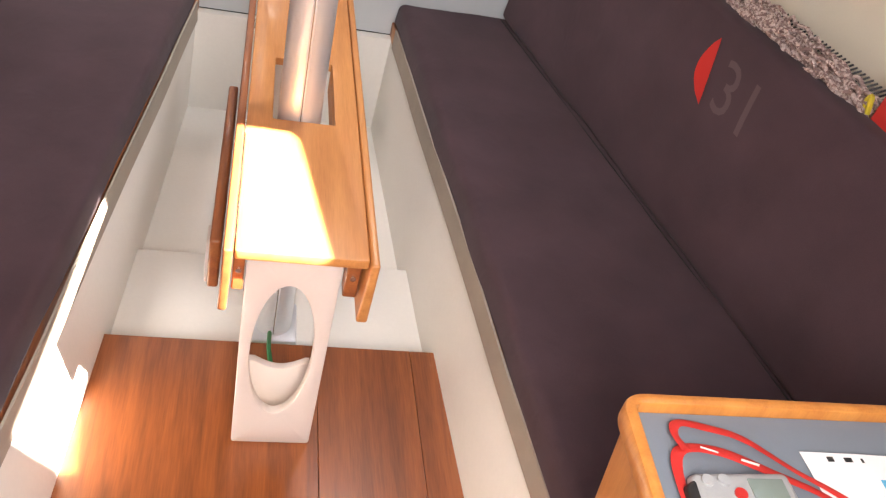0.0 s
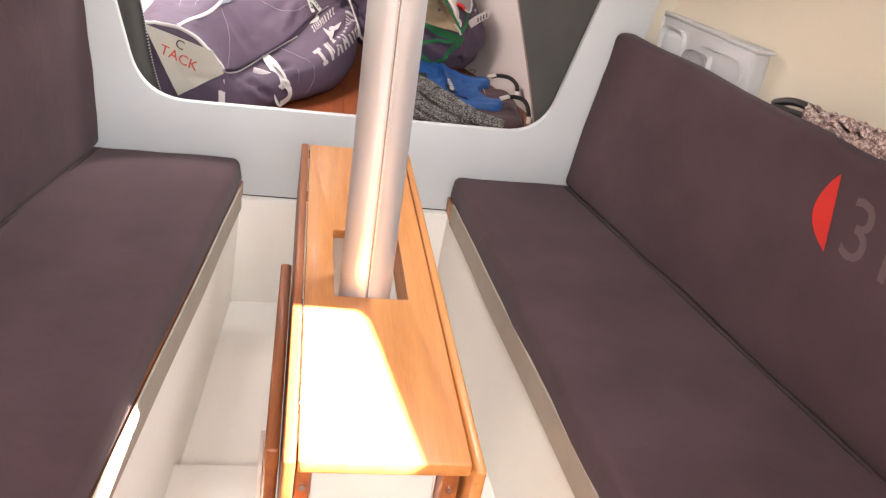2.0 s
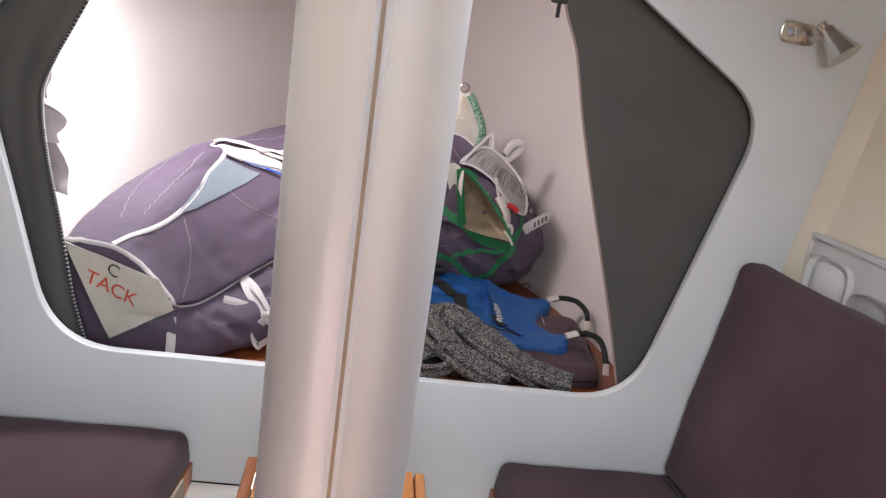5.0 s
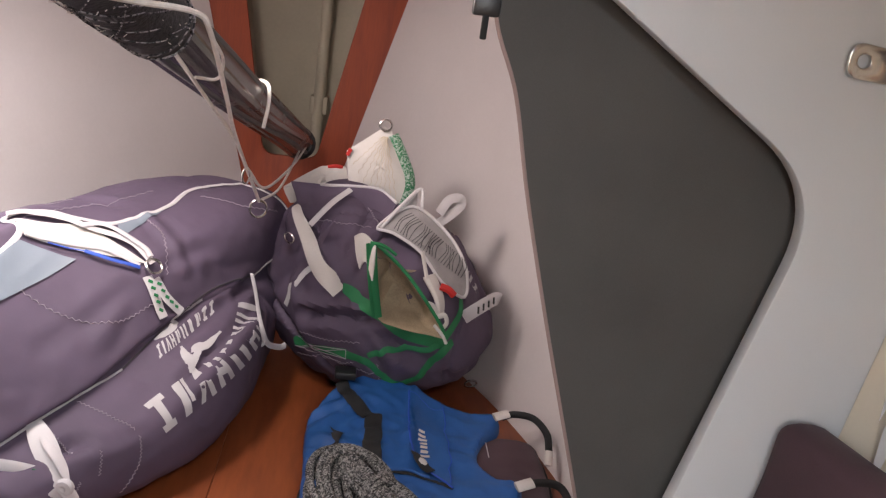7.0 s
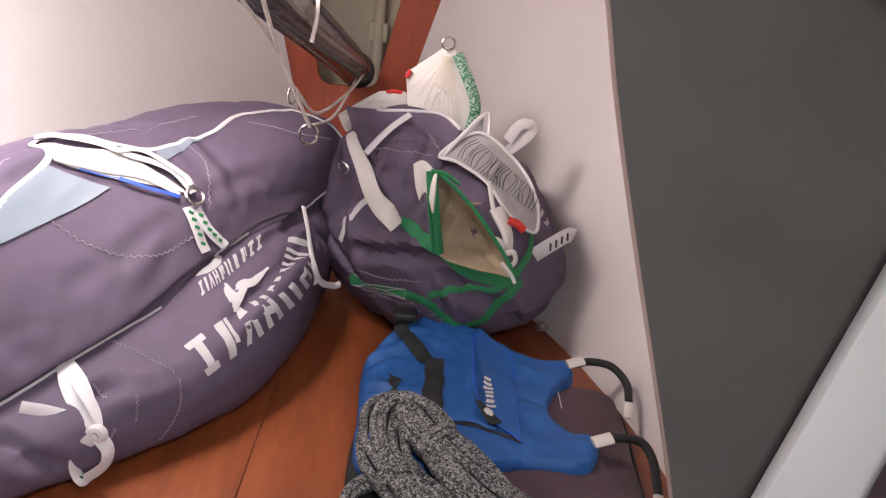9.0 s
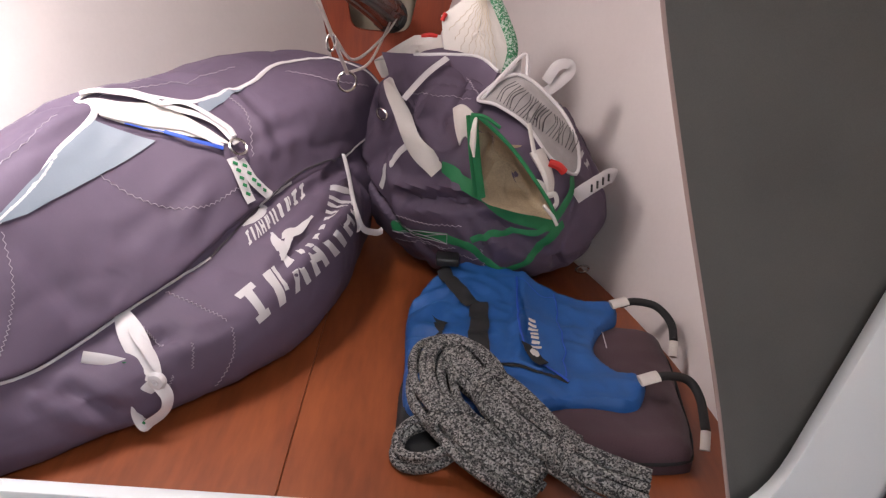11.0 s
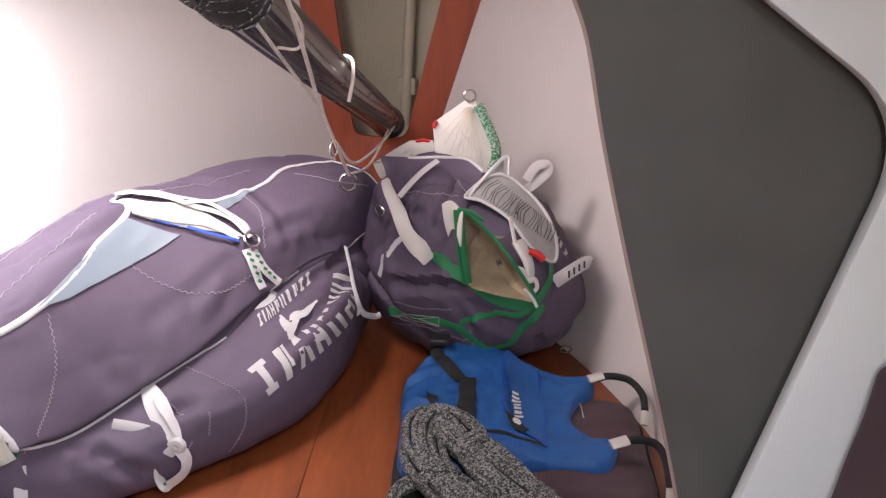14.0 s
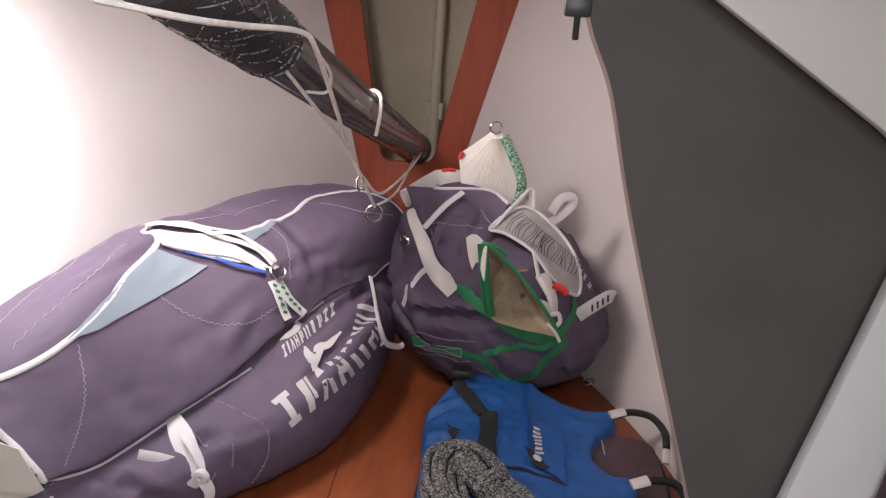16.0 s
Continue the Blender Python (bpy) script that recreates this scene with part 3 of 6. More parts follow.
# ---- saloon: table with its drop leaves, mast post ----
table = thing("saloon_table", "varnished orange mahogany saloon table with folded drop leaves", "table", (-0.02, 2.3, 0.0))
TX0, TX1, TY0, TY1, TZ = -0.140, 0.118, 1.645, 2.937, 0.672
outer = rounded([(TX0, TY0, 0.006), (TX1, TY0, 0.006), (TX1, TY1, 0.006), (TX0, TY1, 0.006)], 3)
slot = rounded([(-0.082, 2.121, 0.006), (0.063, 2.121, 0.006), (0.063, 2.411, 0.006), (-0.082, 2.411, 0.006)], 3)
part("tabletop", plate(outer, [slot], 0.022, lambda u, v, d: (u, v, TZ - d), 0.003), M_TABLE, table)
# cheeks of the slot
for a, b, c, d in ((-0.096, -0.082, 2.10, 2.43), (0.063, 0.077, 2.10, 2.43)):
    part("slot_cheek", box(a, b, c, d, 0.58, 0.650, 0.002, 1), M_TABLE, table)
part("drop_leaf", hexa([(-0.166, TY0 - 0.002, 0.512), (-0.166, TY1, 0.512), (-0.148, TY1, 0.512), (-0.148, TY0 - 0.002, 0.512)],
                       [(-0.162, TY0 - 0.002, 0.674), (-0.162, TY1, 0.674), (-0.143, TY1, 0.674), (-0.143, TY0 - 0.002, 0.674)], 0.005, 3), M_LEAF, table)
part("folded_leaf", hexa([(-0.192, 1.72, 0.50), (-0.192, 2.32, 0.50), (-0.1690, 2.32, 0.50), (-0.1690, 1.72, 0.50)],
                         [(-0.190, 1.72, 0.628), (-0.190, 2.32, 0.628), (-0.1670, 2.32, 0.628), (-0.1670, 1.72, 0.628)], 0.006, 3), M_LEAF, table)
part("drop_leaf", hexa([(0.112, TY0 - 0.012, 0.512), (0.112, TY1, 0.512), (0.136, TY1, 0.512), (0.136, TY0 - 0.012, 0.512)],
                       [(0.121, TY0 - 0.012, 0.671), (0.121, TY1, 0.671), (0.139, TY1, 0.671), (0.139, TY0 - 0.012, 0.671)], 0.006, 3), M_TABLE, table)
for y in (1.78, 2.05, 2.56, 2.84):
    part("hinge", box(-0.1435, -0.1395, y, y + 0.05, 0.668, 0.6735, 0.001, 1), M_STEEL, table)
for a, b in ((-0.142, -0.119), (0.081, 0.110)):
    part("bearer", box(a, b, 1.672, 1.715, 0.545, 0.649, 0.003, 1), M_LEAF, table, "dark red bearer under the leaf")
    part("bearer_bolt", tube([Vector(((a + b) / 2, 1.668, 0.60)), Vector(((a + b) / 2, 1.673, 0.60))], 0.006, 10), M_STEEL, table)
# white end panel with an oval hole, and a second one forward
oval = [Vector((-0.022 + 0.069 * math.cos(a), 0.322 + 0.208 * math.sin(a))) for a in (2 * math.pi * k / 40 for k in range(40))]
panel = rounded([(-0.113, 0.0, 0.008), (0.075, 0.0, 0.008), (0.079, 0.650, 0.004), (-0.117, 0.650, 0.004)], 3)
part("end_panel", plate(panel, [oval], 0.026, lambda u, v, d: (u, 1.708 + d, v), 0.004), M_LEG, table, "white panel with an oval hole")
panel2 = rounded([(-0.113, -0.165, 0.008), (0.075, -0.165, 0.008), (0.079, 0.650, 0.004), (-0.117, 0.650, 0.004)], 3)
part("end_panel", plate(panel2, [], 0.026, lambda u, v, d: (u, 2.80 + d, v), 0.004), M_LEG, table)
# low white box between table leg and mast foot, its top hollowed for a strap
hollow = [Vector((-0.075 + 0.12 * k / 12, 0.205 - 0.025 * math.sin(math.pi * k / 12))) for k in range(13)]
inner = [Vector(p) for p in ((-0.09, 0.0), (0.055, 0.0), (0.055, 0.205))] + hollow[::-1] + [Vector((-0.09, 0.205))]
part("inner_panel", plate(inner, [], 0.02, lambda u, v, d: (u, 1.79 + d, v), 0.002), M_LEG, table)
part("strap", tube(spline([(-0.035, 1.815, 0.17), (-0.038, 1.90, 0.13), (-0.03, 2.08, 0.0)], 6), 0.006, 6), M_GREEN, table, "green strap")

post = thing("mast_post", "brushed aluminium mast support post with a sail groove", "post", (-0.02, 2.185, -0.085))
ring = []
for k in range(72):
    a = 2 * math.pi * k / 72 - math.pi / 2
    r = 0.0515
    d = abs((a + math.pi / 2 + math.pi) % (2 * math.pi) - math.pi)
    if d < 0.05:
        r -= 0.006
    elif d < 0.13:
        r += 0.0012
    ring.append((r, a))


def post_wall(u, v):
    k = int(round(u * 72)) % 72
    r, a = ring[k]
    z = -0.085 + v * 1.985
    return (-0.0185 - 0.002 * (z - 0.67) + r * math.cos(a), 2.178 + 1.12 * r * math.sin(a), z)


bm = grid_surface(post_wall, 72, 10)
bmesh.ops.remove_doubles(bm, verts=bm.verts, dist=1e-5)
part("tube", bm, M_ALU, post)
# strip on the groove's bottom, its shade put into the brownish colour
part("groove_strip", hexa([(-0.0195, 2.125, -0.08), (-0.0145, 2.125, -0.08), (-0.0145, 2.130, -0.08), (-0.0195, 2.130, -0.08)], [(-0.0235, 2.125, 1.898), (-0.0185, 2.125, 1.898), (-0.0185, 2.130, 1.898), (-0.0235, 2.130, 1.898)]), M_GROOVE, post, "brownish strip with the groove's shade in its colour")
part("foot_plate", box(-0.085, 0.05, 2.10, 2.26, -0.086, -0.055, 0.006), M_ALU, post)

# ---- chart table with what lies on it ----
desk = thing("chart_table", "light varnished mahogany chart table with a rounded rim", "chart table", (0.8, 1.0, 0.0))
rim_o = rounded([(0.474, 0.62, 0.03), (1.30, 0.62, 0.03), (1.30, 1.270, 0.03), (0.500, 1.270, 0.05)], 8)
rim_i = rounded([(0.497, 0.65, 0.01), (1.27, 0.65, 0.01), (1.27, 1.246, 0.01), (0.524, 1.246, 0.012)], 4)
part("rim", plate(rim_o, [rim_i], 0.045, lambda u, v, d: (u, v, 0.762 - d), 0.008), M_DESK, desk)
part("body", hexa([(0.606, 0.64, -0.355), (1.25, 0.64, -0.355), (1.25, 1.222, -0.355), (0.621, 1.222, -0.355)], [(0.493, 0.64, 0.7245), (1.28, 0.64, 0.7245), (1.28, 1.252, 0.7245), (0.519, 1.252, 0.7245)], 0.01, 3), M_DESK, desk)
M_PANEL = material("slate_grey_desk_lining", (0.17, 0.20, 0.24), 0.5, vary=0.06, fine=300, bump=0.08)
bm = plate(rounded([(0.498, 0.651, 0.01), (1.269, 0.651, 0.01), (1.269, 1.245, 0.01), (0.525, 1.245, 0.012)], 4), [], 0.012, lambda u, v, d: (u, v, 0.7385 - d))
part("lining", bm, M_PANEL, desk, "slate-grey lining")

# ---- fore cabin: curtains ----
def curtain(name, label, edge, far_x, side):
    ob = thing(name, label, "curtain", (side * 0.7, 3.56, 0.6), group="fore cabin curtains")
    e = spline([(x, 0, z) for x, z in edge], 10)

    def sheet(u, v):
        p = e[min(len(e) - 1, int(round(v * (len(e) - 1))))]
        x = p.x + (far_x - p.x) * u
        z = p.z
        fold = 0.012 * math.exp(-u * 5) * math.sin(u * 26 + z * 2.0) * min(1.0, u * 14) + 0.016 * noise.noise(Vector((x * 5 + z * 1.5, z * 0.8, 3.0 + side))) + 0.006 * noise.noise(Vector((x * 14 + z * 3, z * 2, 9.0)))
        return (x, (3.552 if side > 0 else 3.572) + fold * (0.4 + u) * (0.7 if side > 0 else 1.0) + 0.01 * (1 - u), z)
    part("fabric", grid_surface(sheet, 36, 50, 0.004), M_CURTAIN, ob)
    edge_line = [Vector((p.x - side * 0.001, 3.560 if side > 0 else 3.578, p.z)) for p in e]
    if side > 0:
        # pinkish tube added to paint the light haze beside the dark fabric
        part("edge_line", tube(edge_line, 0.0030, 8), M_EDGEHAZE, ob, "pinkish tube painting the backlit haze at the curtain's edge")
    else:
        part("zip_edge", tube(edge_line, 0.0032, 6), M_BLACK, ob)
        for k in range(0, len(e) * 2 - 2):
            p = e[k // 2].lerp(e[k // 2 + 1], 0.5 * (k % 2))
            part("zip_tooth", box(p.x - 0.001, p.x + 0.0055, 3.575, 3.581, p.z - 0.0022, p.z + 0.0022, 0.0008, 1), M_METER, ob)
    return ob


curtain("curtain", "charcoal grey fabric curtain half closing the opening", [(0.358, 1.60), (0.368, 1.48), (0.411, 1.38), (0.451, 1.24), (0.509, 1.06), (0.604, 0.78), (0.653, 0.62), (0.692, 0.49)], 1.0, 1)
curtain("curtain", "charcoal grey fabric curtain pulled aside, with a zip edge", [(-0.52, 1.60), (-0.655, 1.33), (-0.728, 1.18), (-0.742, 1.10), (-0.728, 0.98), (-0.702, 0.85), (-0.668, 0.66), (-0.62, 0.49)], -1.0, -1)
# ---- fore cabin: sail bags ----
def between(table, s):
    """A value from (s, value) rows, eased between them."""
    for (a, va), (b, vb) in zip(table, table[1:]):
        if s <= b:
            k = min(1.0, max(0.0, (s - a) / (b - a)))
            k = k * k * (3 - 2 * k)
            return va + (vb - va) * k
    return table[-1][1]


def bag_surface(mid, axis, half, front, rear, top, seed, blunt=4.0, folds=0.02, seam=None):
    """A stuffed canvas bag that sags onto the boards: front and rear half widths and top height along its length."""
    ax = Vector((axis[0], axis[1], 0)).normalized()
    nrm = Vector((ax.y, -ax.x, 0))
    mid = Vector((mid[0], mid[1], BERTH))
    bm = bmesh.new()
    nu, nv = 150, 150
    rows = []
    for i in range(nu + 1):
        s = -math.cos(math.pi * i / nu)
        prof = max(0.0, 1 - abs(s) ** blunt) ** 0.5
        tz = (between(top, s) - BERTH) * 0.5
        row = []
        for j in range(nv):
            a = 2 * math.pi * j / nv
            c, n = math.cos(a), math.sin(a)
            w = between(front, s) if c > 0 else between(rear, s)
            # lower half squarer than the upper
            k = abs(c) ** (0.85 if n > 0 else 0.75)
            p = mid + ax * (s * half) + nrm * (math.copysign(k, c) * w * prof) + Vector((0, 0, tz + n * tz * prof))
            if seam and c > 0:
                p += nrm * (0.034 * math.exp(-((n + 0.62) / 0.32) ** 2) * prof)
            q = p * 2.6 + Vector((seed, 0, seed))
            fold = 1.2 * noise.noise(q) + 0.6 * noise.noise(q * 2.3) - 0.45 * abs(noise.noise(q * 4.1)) + 0.16 * noise.noise(q * 9)
            # creases: narrow valleys that run along and across the cloth
            for k, (fx, fy, fz) in enumerate(((3.4, 2.2, 4.6), (7.5, 3.0, -5.0), (2.5, 8.0, 6.0))):
                m = abs(noise.noise(Vector((p.x * fx + p.z * fz * 0.6, p.y * fy - p.z * fz * 0.5, seed + k * 3.3))))
                fold -= (1.0, 0.6, 0.5)[k] * math.exp(-(m / 0.055) ** 2) * (0.5 + 0.5 * noise.noise(q * 1.3 + Vector((k, 9, 0))))
            if seam and c > 0:
                d = (p.z - between(seam, s)) / 0.012
                fold += 1.25 * (2 / (1 + math.exp(-max(-30.0, min(30.0, d)))) - 1) * min(1.0, c * 3) - (0.9 * math.exp(-((d + 2.5) / 2.2) ** 2))
            p += (nrm * c + Vector((0, 0, n)) + ax * s * 0.5).normalized() * (fold * folds)
            p.z = max(p.z, BERTH + 0.002 + 0.0015 * (1 + noise.noise(p * 8)))
            row.append(bm.verts.new(p))
        rows.append(row)
    for i in range(nu):
        for j in range(nv):
            bm.faces.new((rows[i][j], rows[i + 1][j], rows[i + 1][(j + 1) % nv], rows[i][(j + 1) % nv]))
    bmesh.ops.remove_doubles(bm, verts=bm.verts, dist=1e-4)
    bmesh.ops.recalc_face_normals(bm, faces=bm.faces)
    return bm


def snap(tree, pts, off=0.002, steps=8, closed=False):
    """Points of a smooth line laid onto a surface, with the surface's normals."""
    out, nrm = [], []
    for p in spline(pts, steps, closed):
        co, n, _, _ = tree.find_nearest(p)
        out.append(co + n * off)
        nrm.append(n)
    return out, nrm


def tape(name, tree, pts, width, mat, parent, thick=0.35, label="", off=0.002, steps=8):
    p, n = snap(tree, pts, off, steps)
    return part(name, tube(p, width, 8, flat=thick, normals=n), mat, parent, label)


def patch(name, tree, corners, mat, parent, cells=8, off=0.003, label="", curve=None):
    """A four-cornered piece of cloth laid onto a surface."""
    a, b, c, d = [Vector(p) for p in corners]
    bm = bmesh.new()
    vs = []
    for i in range(cells + 1):
        row = []
        for j in range(cells + 1):
            u, v = i / cells, j / cells
            p = (a * (1 - u) + b * u) * (1 - v) + (d * (1 - u) + c * u) * v
            co, n, _, _ = tree.find_nearest(p)
            row.append(bm.verts.new(co + n * off))
        vs.append(row)
    for i in range(cells):
        for j in range(cells):
            bm.faces.new((vs[i][j], vs[i + 1][j], vs[i + 1][j + 1], vs[i][j + 1]))
    bm.normal_update()
    return part(name, bm, mat, parent, label)


big = thing("sail_bag", "large purple-grey canvas sail bag with white piping and pale print", "sail bag", (-0.36, 4.17, BERTH), group="sail bags")
# guide lines along the bag, from its after end to its fore end: the ridge, the flap, its hem, the belly under it, the foot, and the far side
GUIDES = [
    [(-0.590, 3.612, 0.795), (-0.535, 3.77, 0.862), (-0.462, 4.115, 0.962), (-0.335, 4.31, 0.955), (-0.225, 4.46, 0.958), (-0.090, 4.66, 0.962), (0.000, 4.70, 0.945)],
    [(-0.530, 3.600, 0.765), (-0.470, 3.75, 0.795), (-0.365, 4.045, 0.862), (-0.215, 4.17, 0.880), (-0.095, 4.37, 0.915), (0.000, 4.54, 0.932), (0.056, 4.67, 0.905)],
    [(-0.440, 3.592, 0.675), (-0.385, 3.735, 0.655), (-0.250, 3.955, 0.712), (-0.155, 4.12, 0.775), (-0.065, 4.30, 0.802), (0.005, 4.46, 0.800), (0.066, 4.66, 0.815)],
    [(-0.446, 3.612, 0.650), (-0.390, 3.745, 0.628), (-0.252, 3.965, 0.682), (-0.145, 4.12, 0.742), (-0.055, 4.29, 0.770), (0.004, 4.45, 0.770), (0.050, 4.70, 0.770)],
    [(-0.432, 3.606, 0.570), (-0.312, 3.720, 0.575), (-0.125, 3.900, 0.628), (-0.030, 4.050, 0.668), (0.026, 4.205, 0.690), (0.050, 4.380, 0.672), (0.058, 4.66, 0.660)],
    [(-0.450, 3.625, 0.482), (-0.325, 3.765, 0.482), (-0.175, 3.935, 0.482), (-0.072, 4.105, 0.482), (-0.018, 4.330, 0.482), (0.000, 4.480, 0.482), (0.030, 4.67, 0.482)],
    [(-0.670, 3.640, 0.482), (-0.690, 3.880, 0.482), (-0.620, 4.25, 0.482), (-0.520, 4.48, 0.482), (-0.400, 4.66, 0.482), (-0.250, 4.80, 0.482), (-0.080, 4.84, 0.482)],
    [(-0.735, 3.630, 0.660), (-0.765, 3.880, 0.700), (-0.700, 4.28, 0.760), (-0.590, 4.50, 0.790), (-0.460, 4.68, 0.800), (-0.300, 4.78, 0.780), (-0.090, 4.80, 0.760)],
    [(-0.700, 3.620, 0.785), (-0.672, 3.850, 0.845), (-0.590, 4.20, 0.897), (-0.460, 4.40, 0.927), (-0.340, 4.55, 0.962), (-0.200, 4.70, 0.950), (-0.060, 4.76, 0.915)],
]


def loft(guides, folds, seed, nu=170, nv=18, soft=0.0045):
    """Stuffed cloth over guide lines, with named folds (from, to, depth, width) and finer unevenness."""
    lines = []
    for g in guides:
        sp = spline(g, 40)
        lines.append([sp[int(round((len(sp) - 1) * i / nu))] for i in range(nu + 1)])
    mids = [sum((l[i] for l in lines), Vector()) / len(lines) for i in (0, nu)]
    bm, rows = bmesh.new(), []
    for i in range(-7, nu + 8):
        k = min(nu, max(0, i))
        ring = spline([l[k] for l in lines], nv, True)
        if i != k:
            # rounded ends
            over = abs(i - k) / 7.0
            m = mids[0] if i < 0 else mids[1]
            way = (mids[0] - mids[1]).normalized() * (1 if i < 0 else -1)
            ring = [m + (p - m) * max(0.02, math.cos(over * 1.55)) + way * (0.012 * math.sin(over * 1.57)) for p in ring]
        rows.append([bm.verts.new(p) for p in ring])
    for a, b in zip(rows, rows[1:]):
        for j in range(len(a)):
            bm.faces.new((a[j], b[j], b[(j + 1) % len(a)], a[(j + 1) % len(a)]))
    bmesh.ops.recalc_face_normals(bm, faces=bm.faces)
    bm.normal_update()
    bend = [(Vector(a), Vector(b), depth, width) for a, b, depth, width in folds]
    for v in bm.verts:
        p = v.co.copy()
        q = p * 3.0 + Vector((seed, 0, seed))
        off = soft * (1.1 * noise.noise(q) + 0.8 * noise.noise(q * 2.4) - 0.9 * abs(noise.noise(q * 4.7)) + 0.22 * noise.noise(q * 11))
        m = abs(noise.noise(Vector((p.x * 5 - p.z * 4, p.y * 3.4 + p.z * 5, seed))))
        off -= soft * 0.9 * math.exp(-(m / 0.05) ** 2) * max(0.0, 0.4 + noise.noise(q * 1.4))
        for a, b, depth, width in bend:
            d = b - a
            t = (p - a).dot(d) / d.length_squared
            if -0.1 < t < 1.1:
                e = (p - a - d * min(1.0, max(0.0, t))).length + 0.006 * noise.noise(p * 20)
                if e < width * 4:
                    g = math.sin(math.pi * min(1.0, max(0.0, (t + 0.1) / 1.2))) ** 0.6
                    off += 1.45 * depth * g * (math.exp(-(e / width) ** 2) - 0.45 * math.exp(-((e - width * 1.9) / width) ** 2))
        v.co = p + v.normal * off
        v.co.z = max(v.co.z, BERTH + 0.002)
    return bm


BIG_FOLDS = [((-0.20, 4.12, 0.86), (-0.33, 3.93, 0.77), -0.006, 0.018), ((-0.20, 4.10, 0.85), (-0.26, 4.00, 0.74), 0.005, 0.016), ((-0.17, 4.18, 0.88), (-0.06, 4.36, 0.90), -0.007, 0.018),
             ((-0.45, 3.80, 0.83), (-0.36, 3.80, 0.69), -0.006, 0.020), ((-0.25, 4.34, 0.95), (-0.12, 4.22, 0.86), 0.006, 0.015), ((-0.44, 4.10, 0.95), (-0.56, 3.85, 0.88), 0.006, 0.014),
             ((-0.46, 4.12, 0.96), (-0.62, 4.05, 0.93), -0.008, 0.018), ((-0.30, 4.34, 0.96), (-0.45, 4.36, 0.97), -0.007, 0.020),
             ((-0.01, 4.42, 0.77), (-0.12, 4.09, 0.715), -0.013, 0.014), ((0.01, 4.40, 0.75), (-0.19, 3.96, 0.655), 0.010, 0.016), ((0.03, 4.33, 0.75), (-0.08, 4.02, 0.69), -0.009, 0.013),
             ((-0.29, 3.80, 0.65), (-0.19, 3.89, 0.60), -0.010, 0.014), ((-0.27, 3.80, 0.66), (-0.13, 3.92, 0.665), 0.009, 0.015), ((-0.36, 3.71, 0.60), (-0.28, 3.74, 0.54), -0.012, 0.014),
             ((-0.40, 3.68, 0.60), (-0.33, 3.72, 0.53), 0.010, 0.015), ((-0.05, 4.06, 0.60), (0.02, 4.26, 0.62), -0.007, 0.018), ((-0.20, 3.87, 0.56), (-0.08, 4.02, 0.56), 0.008, 0.018),
             ((0.04, 4.45, 0.74), (0.05, 4.55, 0.60), -0.010, 0.016), ((0.02, 4.42, 0.76), (0.04, 4.40, 0.64), 0.009, 0.012)]
bm = loft(GUIDES, BIG_FOLDS, 2.0)
tree_big = BVHTree.FromBMesh(bm)
part("body", bm, M_BAG, big)
small = thing("sail_bag", "purple-grey canvas sail bag spilling sails, with green webbing straps", "sail bag", (0.34, 4.62, BERTH), group="sail bags")
bm = bag_surface((0.325, 4.63), (0.93, -0.36), 0.325,
                 [(-1, 0.25), (0, 0.27), (1, 0.19)], [(-1, 0.28), (0, 0.30), (1, 0.2)], [(-1, 1.0), (-0.3, 0.99), (0.4, 0.93), (1, 0.82)], 11.0, 3.4, 0.026)
bm.normal_update()
SMALL_FOLDS = [((0.10, 4.42, 0.70), (0.30, 4.34, 0.735), -0.018, 0.016), ((0.12, 4.42, 0.735), (0.33, 4.34, 0.765), 0.014, 0.014), ((0.13, 4.40, 0.61), (0.32, 4.33, 0.60), 0.012, 0.018),
               ((0.28, 4.34, 0.70), (0.36, 4.34, 0.56), -0.016, 0.015), ((0.32, 4.34, 0.70), (0.47, 4.36, 0.62), -0.020, 0.018), ((0.48, 4.40, 0.72), (0.55, 4.46, 0.58), 0.014, 0.015), ((0.46, 4.38, 0.66), (0.53, 4.44, 0.54), -0.014, 0.013),
               ((0.12, 4.50, 0.90), (0.26, 4.42, 0.87), -0.012, 0.015), ((0.09, 4.46, 0.83), (0.13, 4.43, 0.66), 0.012, 0.014), ((0.17, 4.55, 0.95), (0.22, 4.42, 0.86), 0.010, 0.014), ((0.20, 4.38, 0.55), (0.40, 4.36, 0.53), -0.010, 0.016)]
for v in bm.verts:
    p = v.co.copy()
    for a, b, depth, width in SMALL_FOLDS:
        a, b = Vector(a), Vector(b)
        t = (p - a).dot(b - a) / (b - a).length_squared
        if -0.1 < t < 1.1:
            e = (p - a - (b - a) * min(1.0, max(0.0, t))).length + 0.008 * noise.noise(p * 18)
            g = math.sin(math.pi * min(1.0, max(0.0, (t + 0.1) / 1.2))) ** 0.6
            v.co += v.normal * (depth * g * (math.exp(-(e / width) ** 2) - 0.4 * math.exp(-((e - width * 1.9) / width) ** 2)))
tree_small = BVHTree.FromBMesh(bm)
part("body", bm, M_BAG, small)

# ---- fore cabin: furled spar slung from the deckhead ----
spar = thing("furled_spar", "dark varnished spar with netting, slung under the deckhead", "spar", (-0.05, 4.4, 1.2))
a, b = Vector((0.035, 5.42, 0.955)), Vector((-0.118, 3.36, 1.488))
part("tube", tube([a + (b - a) * (k / 12) for k in range(13)], 0.047, 20), M_TUBE, spar)
part("netting", tube([a + (b - a) * (0.845 + 0.195 * k / 8) for k in range(9)], lambda t: 0.054 + 0.002 * math.sin(t * 9), 20), M_NET, spar, "dark netting cover")
